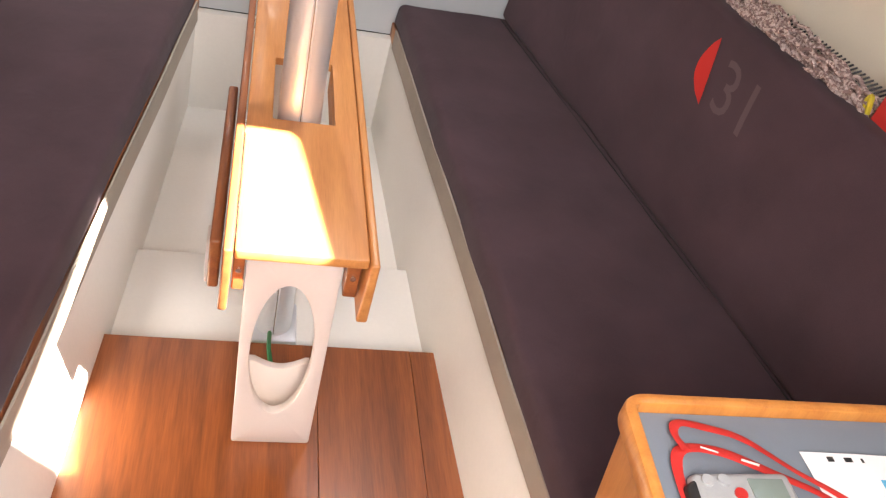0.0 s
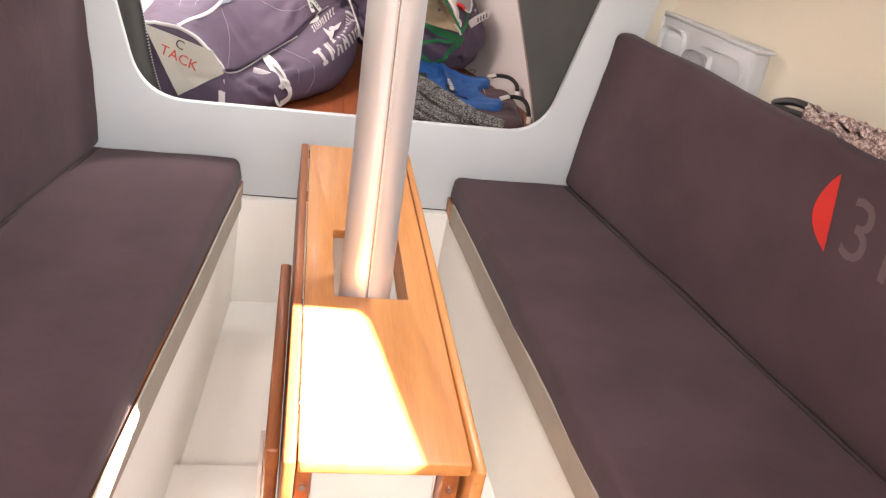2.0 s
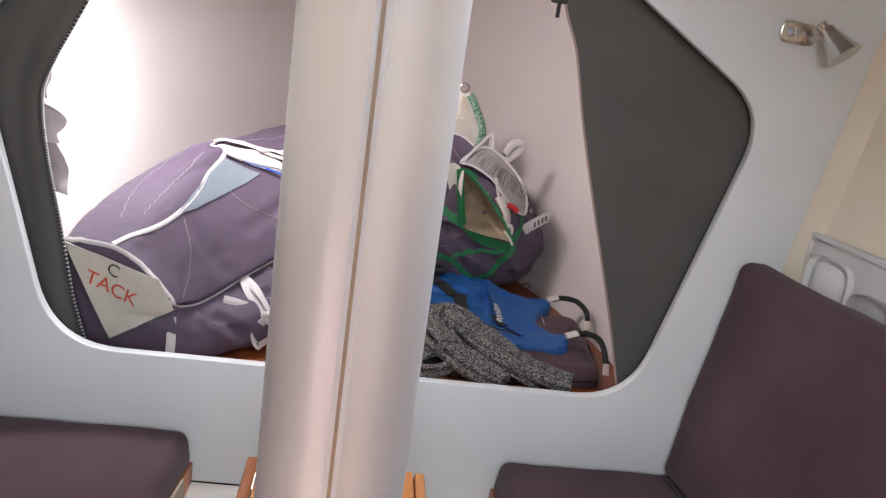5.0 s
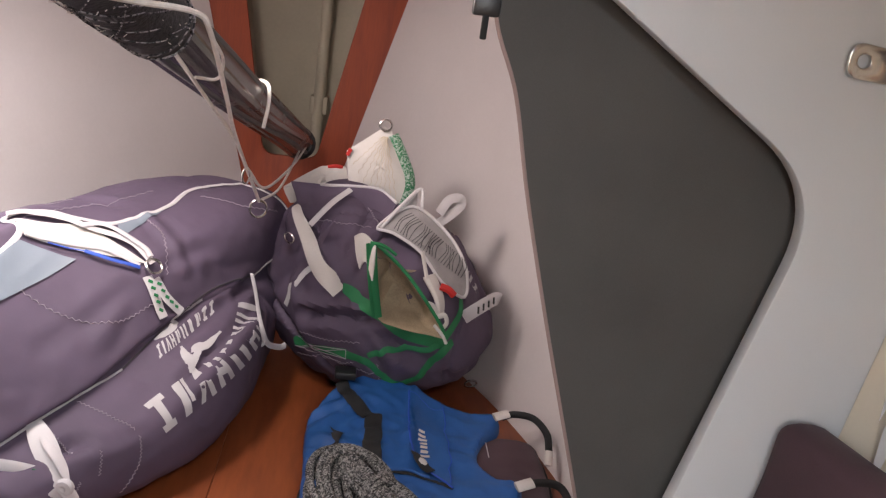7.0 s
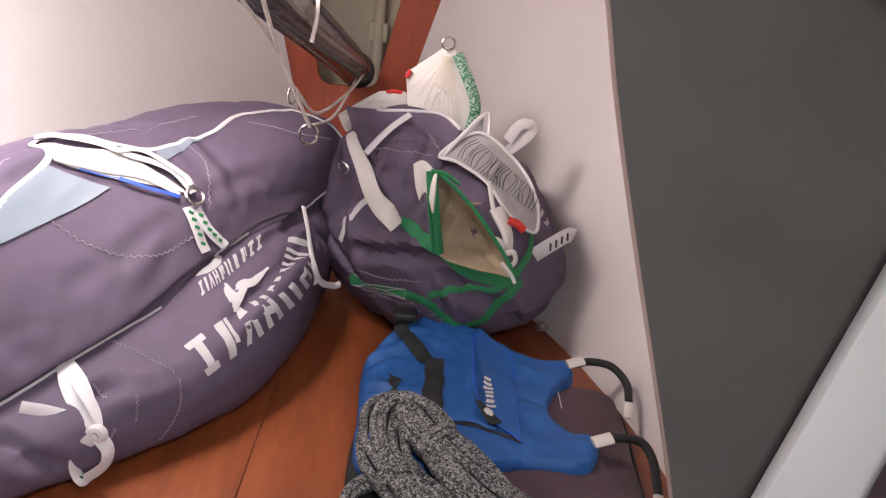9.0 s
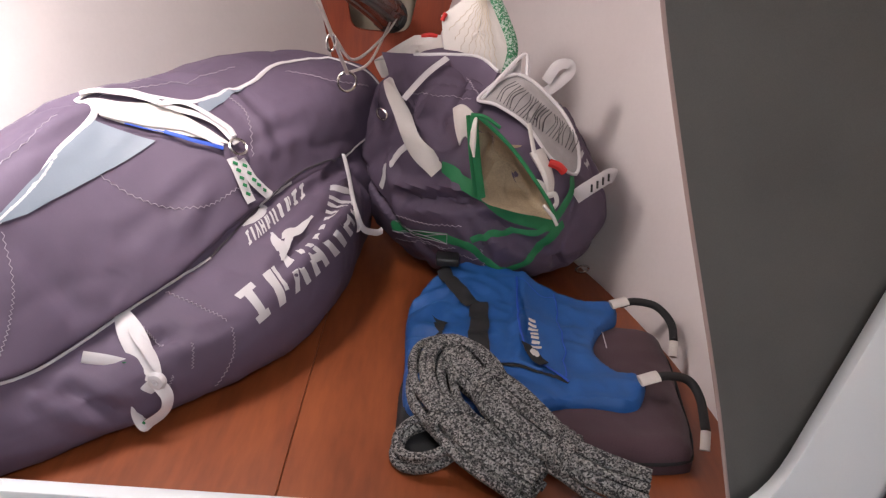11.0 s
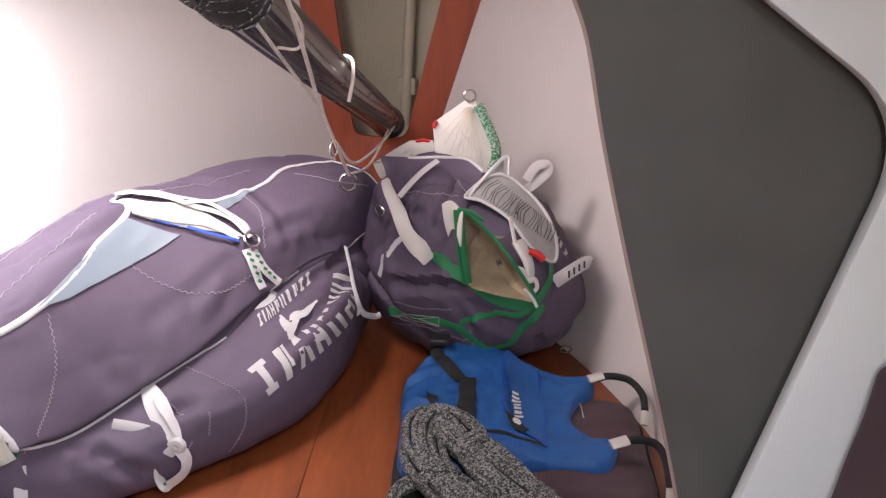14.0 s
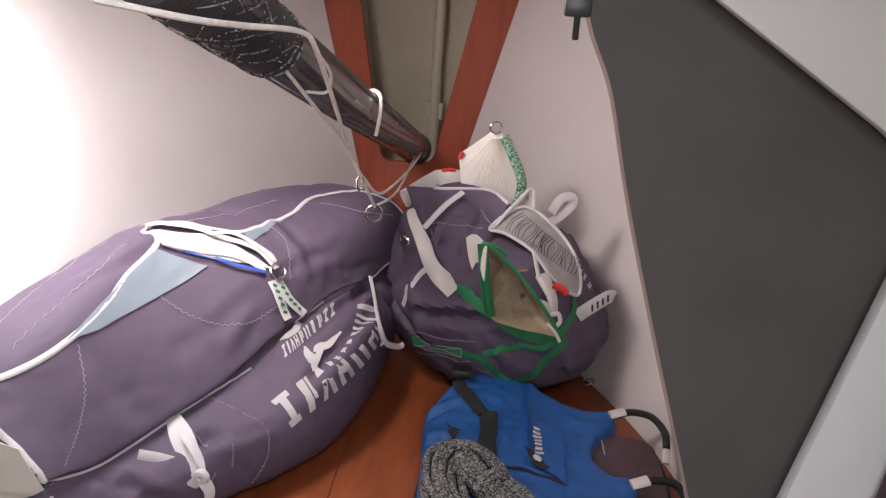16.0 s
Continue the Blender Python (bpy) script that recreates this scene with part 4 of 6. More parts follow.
# lengthwise folds of the dark cloth rolled round the spar
way = (b - a).normalized()
side_w = way.orthogonal().normalized()
for ang, r, w, m in ((0.3, 0.044, 0.014, M_TUBE), (1.2, 0.045, 0.010, M_BLACK), (2.1, 0.043, 0.016, M_TUBE), (3.0, 0.046, 0.009, M_BLACK), (3.7, 0.043, 0.014, M_TUBE), (4.6, 0.045, 0.010, M_BLACK), (5.4, 0.044, 0.013, M_TUBE)):
    pts = [a + (b - a) * (0.03 + 0.94 * k / 14) + Matrix.Rotation(ang + 0.35 * math.sin(k * 0.35 + ang), 3, way) @ (side_w * r) for k in range(15)]
    part("fold", tube(spline(pts, 3), w * 0.75, 8), m, spar)
# ---- piping, straps and print of the large sail bag ----
tape("piping", tree_big, [(-0.59, 3.61, 0.795), (-0.514, 3.714, 0.818), (-0.481, 3.803, 0.838), (-0.461, 3.891, 0.864), (-0.452, 3.981, 0.899), (-0.431, 4.087, 0.937), (-0.472, 4.123, 0.959)], 0.0065, M_PIPING, big)
tape("piping", tree_big, [(-0.472, 4.123, 0.959), (-0.419, 4.186, 0.961), (-0.353, 4.215, 0.945), (-0.290, 4.245, 0.937), (-0.251, 4.314, 0.938), (-0.203, 4.403, 0.949), (-0.183, 4.516, 0.963), (-0.138, 4.595, 0.963), (-0.077, 4.67, 0.959)], 0.0058, M_PIPING, big)
tape("end_piping", tree_big, [(-0.077, 4.67, 0.959), (-0.01, 4.66, 0.95), (0.04, 4.66, 0.92), (0.062, 4.66, 0.87), (0.045, 4.63, 0.815), (0.012, 4.516, 0.794), (-0.007, 4.451, 0.781)], 0.0030, M_PIPING, big, 0.7)
tape("flap_seam", tree_big, [(-0.442, 3.60, 0.655), (-0.403, 3.721, 0.625), (-0.361, 3.799, 0.635), (-0.319, 3.870, 0.652), (-0.265, 3.941, 0.676), (-0.205, 4.023, 0.700)], 0.0026, M_PIPING, big, 0.7)
# the flap's dark hem goes on to the fore end
tape("flap_seam", tree_big, [(-0.205, 4.023, 0.700), (-0.164, 4.103, 0.740), (-0.120, 4.194, 0.777), (-0.072, 4.294, 0.796), (-0.013, 4.433, 0.786)], 0.0022, M_BAGDARK, big, 0.7)
patch("pale_panel", tree_big, [(-0.488, 3.785, 0.835), (-0.436, 4.080, 0.931), (-0.327, 4.117, 0.889), (-0.454, 3.847, 0.835)], M_PANEL, big, 30, 0.004)
patch("pale_panel", tree_big, [(-0.283, 4.250, 0.934), (-0.205, 4.395, 0.949), (-0.226, 4.320, 0.937), (-0.267, 4.205, 0.914)], M_PANEL, big, 16, 0.003)
patch("inner_cloth", tree_big, [(-0.459, 4.111, 0.954), (-0.335, 4.200, 0.932), (-0.198, 4.176, 0.872), (-0.422, 4.095, 0.931)], M_SAIL, big, 30, 0.006)
# flat dark patch paints the shade inside the slit of the cloth
patch("gap_shade", tree_big, [(-0.350, 4.205, 0.938), (-0.300, 4.225, 0.930), (-0.262, 4.205, 0.912), (-0.320, 4.188, 0.926)], M_BAGDARK, big, 12, 0.008)
for pts, w, off in (([(-0.465, 4.127, 0.959), (-0.391, 4.176, 0.948), (-0.310, 4.194, 0.923), (-0.243, 4.201, 0.904), (-0.193, 4.179, 0.871)], 0.0085, 0.012), ([(-0.425, 4.097, 0.935), (-0.354, 4.134, 0.911), (-0.287, 4.157, 0.900), (-0.214, 4.160, 0.871)], 0.0055, 0.010), ([(-0.345, 4.178, 0.933), (-0.302, 4.210, 0.927), (-0.223, 4.199, 0.896), (-0.200, 4.185, 0.878)], 0.0065, 0.018)):
    tape("cloth_edge", tree_big, pts, w, M_PIPING, big, 0.35, off=off)
tape("blue_tape", tree_big, [(-0.385, 4.110, 0.914), (-0.318, 4.135, 0.897)], 0.0016, M_BLUELINE, big, 0.5, off=0.012)
tape("blue_tape", tree_big, [(-0.318, 4.135, 0.897), (-0.259, 4.142, 0.881), (-0.213, 4.155, 0.867)], 0.0045, M_BLUELINE, big, 0.4, off=0.012)
co, n, _, _ = tree_big.find_nearest(Vector((-0.190, 4.172, 0.866)))
rg = [co + n * 0.016 + Matrix.Rotation(2 * math.pi * k / 20, 3, n) @ (n.orthogonal().normalized() * 0.0175) for k in range(20)]
part("steel_ring", tube(rg, 0.0030, 8, closed=True), M_STEEL, big)
for pts in ([(-0.194, 4.151, 0.856), (-0.175, 4.137, 0.820), (-0.154, 4.129, 0.775)], [(-0.180, 4.160, 0.850), (-0.156, 4.156, 0.812), (-0.128, 4.172, 0.776)]):
    st = tape("strap", tree_big, pts, 0.0115, M_PIPING, big, 0.15, off=0.006)
    p0, p1 = Vector(pts[0]), Vector(pts[-1])
    for k in range(5):
        f = 0.16 + 0.17 * k
        q = spline(pts, 20)[int(f * 40)]
        tape("green_bar", tree_big, [q + Vector((-0.004, -0.002, 0.002)), q + Vector((0.004, 0.002, -0.002))], 0.0034, M_GREEN, st, 0.2, off=0.0092, steps=3)


def printed(tree, low, up, motifs, mat, parent, name="print_block", off=0.0016):
    """A row of plain strokes between a lower and an upper line, in place of a brand's letters; each stroke is (u, v, u, v, width) within its slot."""
    lo, hi = spline(low, 12), spline(up, 12)

    def at(f, v):
        f = min(0.999, max(0.0, f))
        k = int(f * (len(lo) - 1))
        r = f * (len(lo) - 1) - k
        return lo[k].lerp(lo[k + 1], r).lerp(hi[k].lerp(hi[k + 1], r), v)
    n = len(motifs)
    for i, strokes in enumerate(motifs):
        bm = []
        for u0, v0, u1, v1, w in strokes:
            cells = []
            sub = bmesh.new()
            rows = []
            for k in range(7):
                t = k / 6
                u, v = u0 + (u1 - u0) * t, v0 + (v1 - v0) * t
                # across the stroke: mostly along the row for steep strokes, upward for level ones
                du, dv = (w, 0.0) if abs(v1 - v0) > abs(u1 - u0) else (0.0, w * 1.1)
                row = []
                for e in (-0.5, 0.0, 0.5):
                    co, nn, _, _ = tree.find_nearest(at((i + 0.1 + 0.8 * (u + du * e)) / n, v + dv * e))
                    row.append(sub.verts.new(co + nn * off))
                rows.append(row)
            for a, b in zip(rows, rows[1:]):
                for j in range(2):
                    sub.faces.new((a[j], b[j], b[j + 1], a[j + 1]))
            bm.append(sub)
        part(name, join(*bm), mat, parent)


SLANT = [(0.30, 0.02, 0.45, 0.98, 0.42), (0.75, 0.30, 0.85, 0.98, 0.22)]
PAIR = [(0.22, 0.0, 0.22, 1.0, 0.30), (0.80, 0.0, 0.80, 1.0, 0.30)]
LEVEL = [(0.05, 0.10, 0.80, 0.14, 0.20), (0.45, 0.20, 0.60, 0.90, 0.36), (0.20, 0.86, 0.95, 0.90, 0.20)]
LEAN = [(0.15, 0.0, 0.50, 1.0, 0.30), (0.85, 0.0, 0.52, 1.0, 0.30)]
BRIDGE = [(0.20, 0.0, 0.20, 1.0, 0.30), (0.82, 0.0, 0.82, 1.0, 0.28), (0.20, 0.55, 0.82, 0.45, 0.22)]
SINGLE = [(0.50, 0.0, 0.50, 1.0, 0.50)]
printed(tree_big, [(-0.101, 3.924, 0.618), (-0.063, 3.982, 0.633), (-0.029, 4.046, 0.647), (0.007, 4.135, 0.662), (0.036, 4.258, 0.673), (0.034, 4.319, 0.708), (0.012, 4.377, 0.743)],
        [(-0.157, 3.939, 0.657), (-0.104, 4.007, 0.683), (-0.070, 4.067, 0.699), (-0.033, 4.112, 0.710), (-0.016, 4.200, 0.727), (-0.018, 4.263, 0.746), (-0.021, 4.323, 0.759)],
        [LEVEL, SLANT, LEAN, BRIDGE, PAIR, BRIDGE, PAIR, SINGLE], M_PRINT, big)
printed(tree_big, [(-0.142, 4.062, 0.712), (-0.107, 4.128, 0.731), (-0.061, 4.249, 0.755)], [(-0.157, 4.087, 0.727), (-0.123, 4.146, 0.747), (-0.072, 4.266, 0.776)],
        [LEVEL, SINGLE, LEAN, BRIDGE, SLANT, PAIR, SINGLE, SLANT, LEVEL, LEVEL], M_PRINT, big)
for pts in ([(-0.163, 4.100, 0.739), (-0.135, 4.140, 0.745), (-0.130, 4.158, 0.765), (-0.115, 4.196, 0.775), (-0.092, 4.240, 0.785)], [(-0.072, 4.050, 0.694), (-0.090, 4.080, 0.715), (-0.108, 4.110, 0.724)], [(-0.074, 4.056, 0.696), (-0.075, 4.098, 0.722), (-0.056, 4.128, 0.728), (-0.038, 4.178, 0.737)]):
    tape("print_swoosh", tree_big, pts, lambda t: 0.003 + 0.009 * math.sin(math.pi * min(1.0, t * 1.1)), M_PRINT, big, 0.05, off=0.0016)
# bow tied of white tape: a wide band from the hem, a knot, a tail with green marks and a hanging loop
FACE = Vector((0.45, -0.82, 0.34)).normalized()


def ribbon(name, pts, width, parent, mat=M_PIPING, lift=0.012, thick=0.12, turn=0.0):
    sp = [p + FACE * lift for p in spline(pts, 8)]
    n = [(Matrix.Rotation(turn * math.sin(math.pi * i / len(sp)), 3, Vector((0, 0, 1))) @ FACE) for i in range(len(sp))]
    return part(name, tube(sp, width, 10, flat=thick, normals=n), mat, parent)


bow = ribbon("tie", [(-0.322, 3.872, 0.655), (-0.296, 3.838, 0.638), (-0.268, 3.808, 0.612), (-0.243, 3.788, 0.587)], lambda t: 0.008 + 0.014 * math.sin(math.pi * min(1.0, 0.12 + 0.88 * t)), big, lift=0.010)
ribbon("band_fold", [(-0.300, 3.842, 0.645), (-0.262, 3.815, 0.620), (-0.238, 3.795, 0.590)], lambda t: 0.004 + 0.008 * math.sin(math.pi * t), bow, lift=0.015, turn=0.6)
part("knot", tube([p + FACE * 0.014 for p in spline([(-0.247, 3.789, 0.584), (-0.238, 3.787, 0.587), (-0.232, 3.786, 0.579), (-0.238, 3.786, 0.572), (-0.246, 3.788, 0.576)], 5, True)], 0.0090, 8, closed=True), M_PIPING, bow)
tl = ribbon("tail", [(-0.246, 3.788, 0.584), (-0.280, 3.795, 0.597), (-0.318, 3.788, 0.611), (-0.356, 3.777, 0.622)], 0.0100, bow, lift=0.012)
for f in (0.38, 0.48):
    q = spline([(-0.246, 3.788, 0.584), (-0.280, 3.795, 0.597), (-0.318, 3.788, 0.611), (-0.356, 3.777, 0.622)], 20)[int(f * 60)] + FACE * 0.0138
    part("green_bar", tube([q + Vector((-0.001, 0, -0.005)), q + Vector((0.001, 0, 0.005))], 0.0034, 6, flat=0.3, normals=[FACE] * 2), M_GREEN, tl)
loop = ribbon("loop", [(-0.236, 3.784, 0.575), (-0.222, 3.780, 0.555), (-0.225, 3.774, 0.532), (-0.246, 3.768, 0.512), (-0.262, 3.766, 0.506), (-0.272, 3.770, 0.530), (-0.262, 3.780, 0.556), (-0.243, 3.786, 0.576)], 0.0115, bow, lift=0.014, turn=0.8)
q = Vector((-0.258, 3.766, 0.512)) + FACE * 0.017
part("green_bar", tube([q + Vector((-0.003, 0, -0.004)), q + Vector((0.003, 0, 0.004))], 0.0030, 6, flat=0.3, normals=[FACE] * 2), M_GREEN, loop)
tail = [p + Vector((0.006, -0.008, 0.003)) for p in spline([(-0.012, 4.440, 0.790), (0.004, 4.400, 0.760), (0.020, 4.345, 0.730), (0.035, 4.310, 0.698), (0.050, 4.330, 0.655), (0.075, 4.380, 0.628), (0.088, 4.395, 0.628)], 6)]
part("tie", tube(tail, lambda t: 0.0055 + 0.0025 * t, 8, flat=0.25, normals=[Vector((0.6, -0.75, 0.2))] * len(tail)), M_PIPING, big)
part("knot", tube([Vector((0.040, 4.318, 0.668)) + Vector((0.007 * math.cos(a), -0.008, 0.010 * math.sin(a))) for a in (2 * math.pi * k / 12 for k in range(12))], 0.0055, 6, closed=True), M_PIPING, big)
# cream end patch with its hand-written mark
QUAD = [Vector(p) for p in ((-0.700, 3.60, 0.790), (-0.475, 3.60, 0.728), (-0.437, 3.60, 0.655), (-0.590, 3.60, 0.555))]
OUT = (QUAD[1] - QUAD[0]).cross(QUAD[3] - QUAD[0]).normalized()
OUT = OUT if OUT.y < 0 else -OUT


def onto(p, off):
    """The outermost place of the bag's end behind a point, and a little before it."""
    best = 9.0
    for du in (-0.02, 0, 0.02):
        for dv in (-0.02, 0, 0.02):
            co, n, _, d = tree_big.ray_cast(p + Vector((du, 0, dv)) + OUT * 0.4, -OUT)
            best = min(best, d if co else 9.0)
    return p + OUT * (0.4 - best + off) if best < 1 else p


tackp = part("end_patch", grid_surface(lambda u, v: onto((QUAD[0] * (1 - u) + QUAD[1] * u) * (1 - v) + (QUAD[3] * (1 - u) + QUAD[2] * u) * v, 0.004), 22, 16, 0.002), M_CREAMLIGHT, big)
tape("piping", tree_big, [(-0.715, 3.60, 0.80), (-0.59, 3.60, 0.79), (-0.50, 3.595, 0.745), (-0.455, 3.59, 0.70), (-0.435, 3.59, 0.655)], 0.006, M_PIPING, big)
tape("green_tape", tree_big, [(-0.60, 3.60, 0.550), (-0.52, 3.595, 0.605), (-0.44, 3.60, 0.648)], 0.004, M_GREEN, big, 0.4)
for word, size, at, mat, label in (("TACK", 0.050, (-0.650, 3.62, 0.700), M_REDINK, "red hand-written word TACK"), ("C", 0.045, (-0.600, 3.62, 0.728), M_BLACK, "black hand-written letter C")):
    bm = lettering(word, size, lambda u, v: (at[0] + 0.93 * u + 0.25 * v, at[1] - 0.10 * u, at[2] - 0.36 * u + 0.93 * v))
    for v in bm.verts:
        v.co = onto(v.co, 0.0085)
    part("writing", bm, mat, tackp, label, smooth=False)
tail = spline([(-0.447, 3.612, 0.625), (-0.443, 3.60, 0.56), (-0.445, 3.585, 0.487)], 6)
part("strap", tube(tail, 0.011, 8, flat=0.15, normals=[Vector((0.2, -0.95, 0.1))] * len(tail)), M_PIPING, big)
# stitching
for pts in ([(-0.471, 3.802, 0.823), (-0.440, 3.752, 0.752), (-0.432, 3.709, 0.708), (-0.431, 3.659, 0.674), (-0.444, 3.620, 0.642)], [(-0.396, 4.001, 0.858), (-0.307, 4.015, 0.805), (-0.225, 4.058, 0.788), (-0.175, 4.127, 0.806)],
            [(-0.236, 4.308, 0.937), (-0.187, 4.264, 0.914), (-0.160, 4.190, 0.850)], [(-0.150, 4.493, 0.958), (-0.036, 4.511, 0.937), (0.04, 4.60, 0.92)], [(-0.55, 3.72, 0.848), (-0.515, 3.90, 0.895), (-0.475, 4.05, 0.935)],
            [(-0.60, 3.70, 0.83), (-0.60, 3.95, 0.90), (-0.52, 4.15, 0.95), (-0.40, 4.32, 0.96)], [(-0.262, 3.931, 0.671), (-0.201, 3.915, 0.656), (-0.147, 3.902, 0.637)], [(-0.138, 3.898, 0.627), (-0.132, 3.880, 0.581), (-0.159, 3.856, 0.530)],
            [(-0.193, 3.842, 0.622), (-0.189, 3.825, 0.582)], [(-0.300, 3.860, 0.645), (-0.265, 3.845, 0.630), (-0.235, 3.835, 0.605)], [(-0.225, 3.815, 0.575), (-0.235, 3.80, 0.55)], [(-0.438, 4.14, 0.958), (-0.357, 4.29, 0.96), (-0.259, 4.463, 0.968)]):
    p, nn = snap(tree_big, pts, 0.0012, 14)
    zig = [q + nn[i].cross(p[min(i + 1, len(p) - 1)] - p[max(i - 1, 0)]).normalized() * (0.0022 if i % 2 else -0.0022) for i, q in enumerate(p)]
    part("stitching", tube(zig, 0.0008, 4), M_STITCH, big)

# ---- what shows of the small sail bag ----
tape("piping", tree_small, [(0.083, 4.463, 0.710), (0.114, 4.443, 0.792), (0.151, 4.426, 0.841)], 0.0080, M_PIPING, small, 0.2)
sl, sn = snap(tree_small, [(0.065, 4.60, 0.955), (0.090, 4.545, 0.92), (0.123, 4.466, 0.884), (0.152, 4.424, 0.837), (0.212, 4.392, 0.782)], 0.005, 8)
for turn in range(6):
    sl = [sl[0]] + [(sl[k - 1] + sl[k] * 2 + sl[k + 1]) / 4 for k in range(1, len(sl) - 1)] + [sl[-1]]
    sn = [sn[0]] + [(sn[k - 1] + sn[k] * 2 + sn[k + 1]).normalized() for k in range(1, len(sn) - 1)] + [sn[-1]]
part("sleeve", tube(sl, lambda t: 0.012 + 0.013 * t, 12, flat=0.14, normals=sn), M_SAIL, small, "creamy white cloth sleeve")
tape("green_strap", tree_small, [(0.223, 4.397, 0.795), (0.296, 4.338, 0.764), (0.384, 4.340, 0.712), (0.480, 4.370, 0.683)], 0.0155, M_GREEN, small, 0.1, off=0.006)
# the strap's stitched end, and the strap hanging on in a slack loop
gs = patch("green_strap", tree_small, [(0.115, 4.465, 0.632), (0.248, 4.372, 0.645), (0.249, 4.368, 0.618), (0.118, 4.470, 0.600)], M_GREEN, small, 10, 0.004)
for pts in ([(0.118, 4.464, 0.630), (0.246, 4.372, 0.643)], [(0.120, 4.470, 0.603), (0.246, 4.368, 0.620)], [(0.118, 4.464, 0.630), (0.246, 4.368, 0.620)], [(0.120, 4.470, 0.603), (0.246, 4.372, 0.643)], [(0.246, 4.372, 0.643), (0.246, 4.368, 0.620)]):
    tape("stitching", tree_small, pts, 0.0009, M_STITCH, gs, 1.0, off=0.0055)
tape("green_strap", tree_small, [(0.248, 4.370, 0.632), (0.299, 4.349, 0.625), (0.340, 4.355, 0.590), (0.385, 4.370, 0.566), (0.425, 4.37, 0.585), (0.462, 4.365, 0.640), (0.500, 4.385, 0.685)], 0.0110, M_GREEN, small, 0.14, off=0.006)
tape("green_strap", tree_small, [(0.300, 4.345, 0.640), (0.360, 4.345, 0.665), (0.430, 4.355, 0.668), (0.485, 4.372, 0.685)], 0.0080, M_GREEN, small, 0.14, off=0.005)
tape("green_strap", tree_small, [(0.480, 4.37, 0.690), (0.505, 4.40, 0.735), (0.520, 4.43, 0.785)], 0.0085, M_GREEN, small, 0.2, off=0.008)
# folded-over flap with a pointed corner and white edge
top_e = spline([(0.055, 4.66, 0.985), (0.10, 4.64, 0.990), (0.16, 4.60, 1.000), (0.22, 4.585, 1.008), (0.29, 4.595, 1.005), (0.335, 4.545, 0.985)], 5)
low_e = spline([(0.085, 4.59, 0.930), (0.12, 4.50, 0.920), (0.165, 4.44, 0.870), (0.205, 4.41, 0.830), (0.245, 4.40, 0.84), (0.30, 4.46, 0.915)], 5)


def flap(u, v):
    k = min(len(top_e) - 1, int(round(u * (len(top_e) - 1))))
    q = top_e[k].lerp(low_e[k], v)
    co, n, _, _ = tree_small.find_nearest(q)
    out = co + n * (0.006 * (1 - v) + 0.001)
    w = (1 - v) ** 2
    return out.lerp(q, min(1.0, w * 1.2)) + Vector((0, -0.004, 0.004)) * noise.noise(q * 14)


fl = part("flap", grid_surface(flap, len(top_e) - 1, 16, 0.002), M_BAG, small)
part("piping", tube([p + Vector((0, -0.003, 0.001)) for p in top_e[8:]], 0.0042, 6), M_PIPING, fl)
st = spline([(0.214, 4.553, 1.006), (0.178, 4.515, 0.982), (0.150, 4.490, 0.955), (0.122, 4.478, 0.920)], 6)
part("strap", tube(st, 0.0075, 8, flat=0.18, normals=[Vector((-0.1, -0.75, 0.6))] * len(st)), M_PIPING, fl)
# gaping three-cornered pouch of cream cloth with green edges; inner shade put in colour
P_TOP, P_LOW, P_TIP = Vector((0.268, 4.265, 0.950)), Vector((0.302, 4.285, 0.772)), Vector((0.470, 4.280, 0.735))
ringp = spline([P_TOP, P_TOP.lerp(P_LOW, 0.5) + Vector((-0.002, -0.006, 0)), P_LOW, P_LOW.lerp(P_TIP, 0.35) + Vector((0, -0.008, -0.012)), P_LOW.lerp(P_TIP, 0.7) + Vector((0, -0.004, -0.008)), P_TIP, P_TIP.lerp(P_TOP, 0.33) + Vector((0.012, -0.004, 0.012)), P_TIP.lerp(P_TOP, 0.7) + Vector((0.016, 0, 0.012))], 6, True)
mid = P_TOP * 0.42 + P_LOW * 0.26 + P_TIP * 0.32 + Vector((0.004, 0.085, -0.004))


def pouch(u, v):
    p = ringp[int(round(u * len(ringp))) % len(ringp)]
    q = p.lerp(mid, v) + Vector((0, 0.030, -0.004)) * math.sin(math.pi * v)
    ruck = Vector((noise.noise(q * 19), noise.noise(q * 19 + Vector((5, 0, 0))), noise.noise(q * 19 + Vector((0, 7, 0))))) * 0.015
    return q + ruck * math.sin(math.pi * min(1.0, v * 0.9 + 0.08)) + Vector((0.010, 0.004, 0)) * math.sin(u * 40) * v * (1 - v) * 2


pch = part("pouch", grid_surface(pouch, len(ringp), 18, 0.0015), M_POUCH, small, "cream cloth pouch, its inner shade browned into the colour")
part("green_edge", tube(spline([p + Vector((0, -0.003, 0.002)) for p in ringp[30:48:2] + ringp[:1]], 3), 0.0046, 6), M_GREEN, pch)
for dx, w, col in ((0.006, 0.0085, M_GREEN), (-0.006, 0.0045, M_GREEN)):
    pts = spline([P_TOP + Vector((dx, -0.004, 0)), P_TOP.lerp(P_LOW, 0.5) + Vector((dx - 0.003, -0.012, 0)), P_LOW + Vector((dx, -0.006, -0.004))], 6)
    part("green_edge", tube(pts, w, 8, flat=0.25, normals=[Vector((0.25, -0.95, 0.2))] * len(pts)), col, pch)
part("green_edge", tube(spline([P_TOP + Vector((0.0, -0.004, 0.002)), P_TOP + Vector((0.03, -0.002, -0.002)), P_TOP + Vector((0.062, 0.002, -0.022))], 5), 0.0042, 6), M_GREEN, pch)
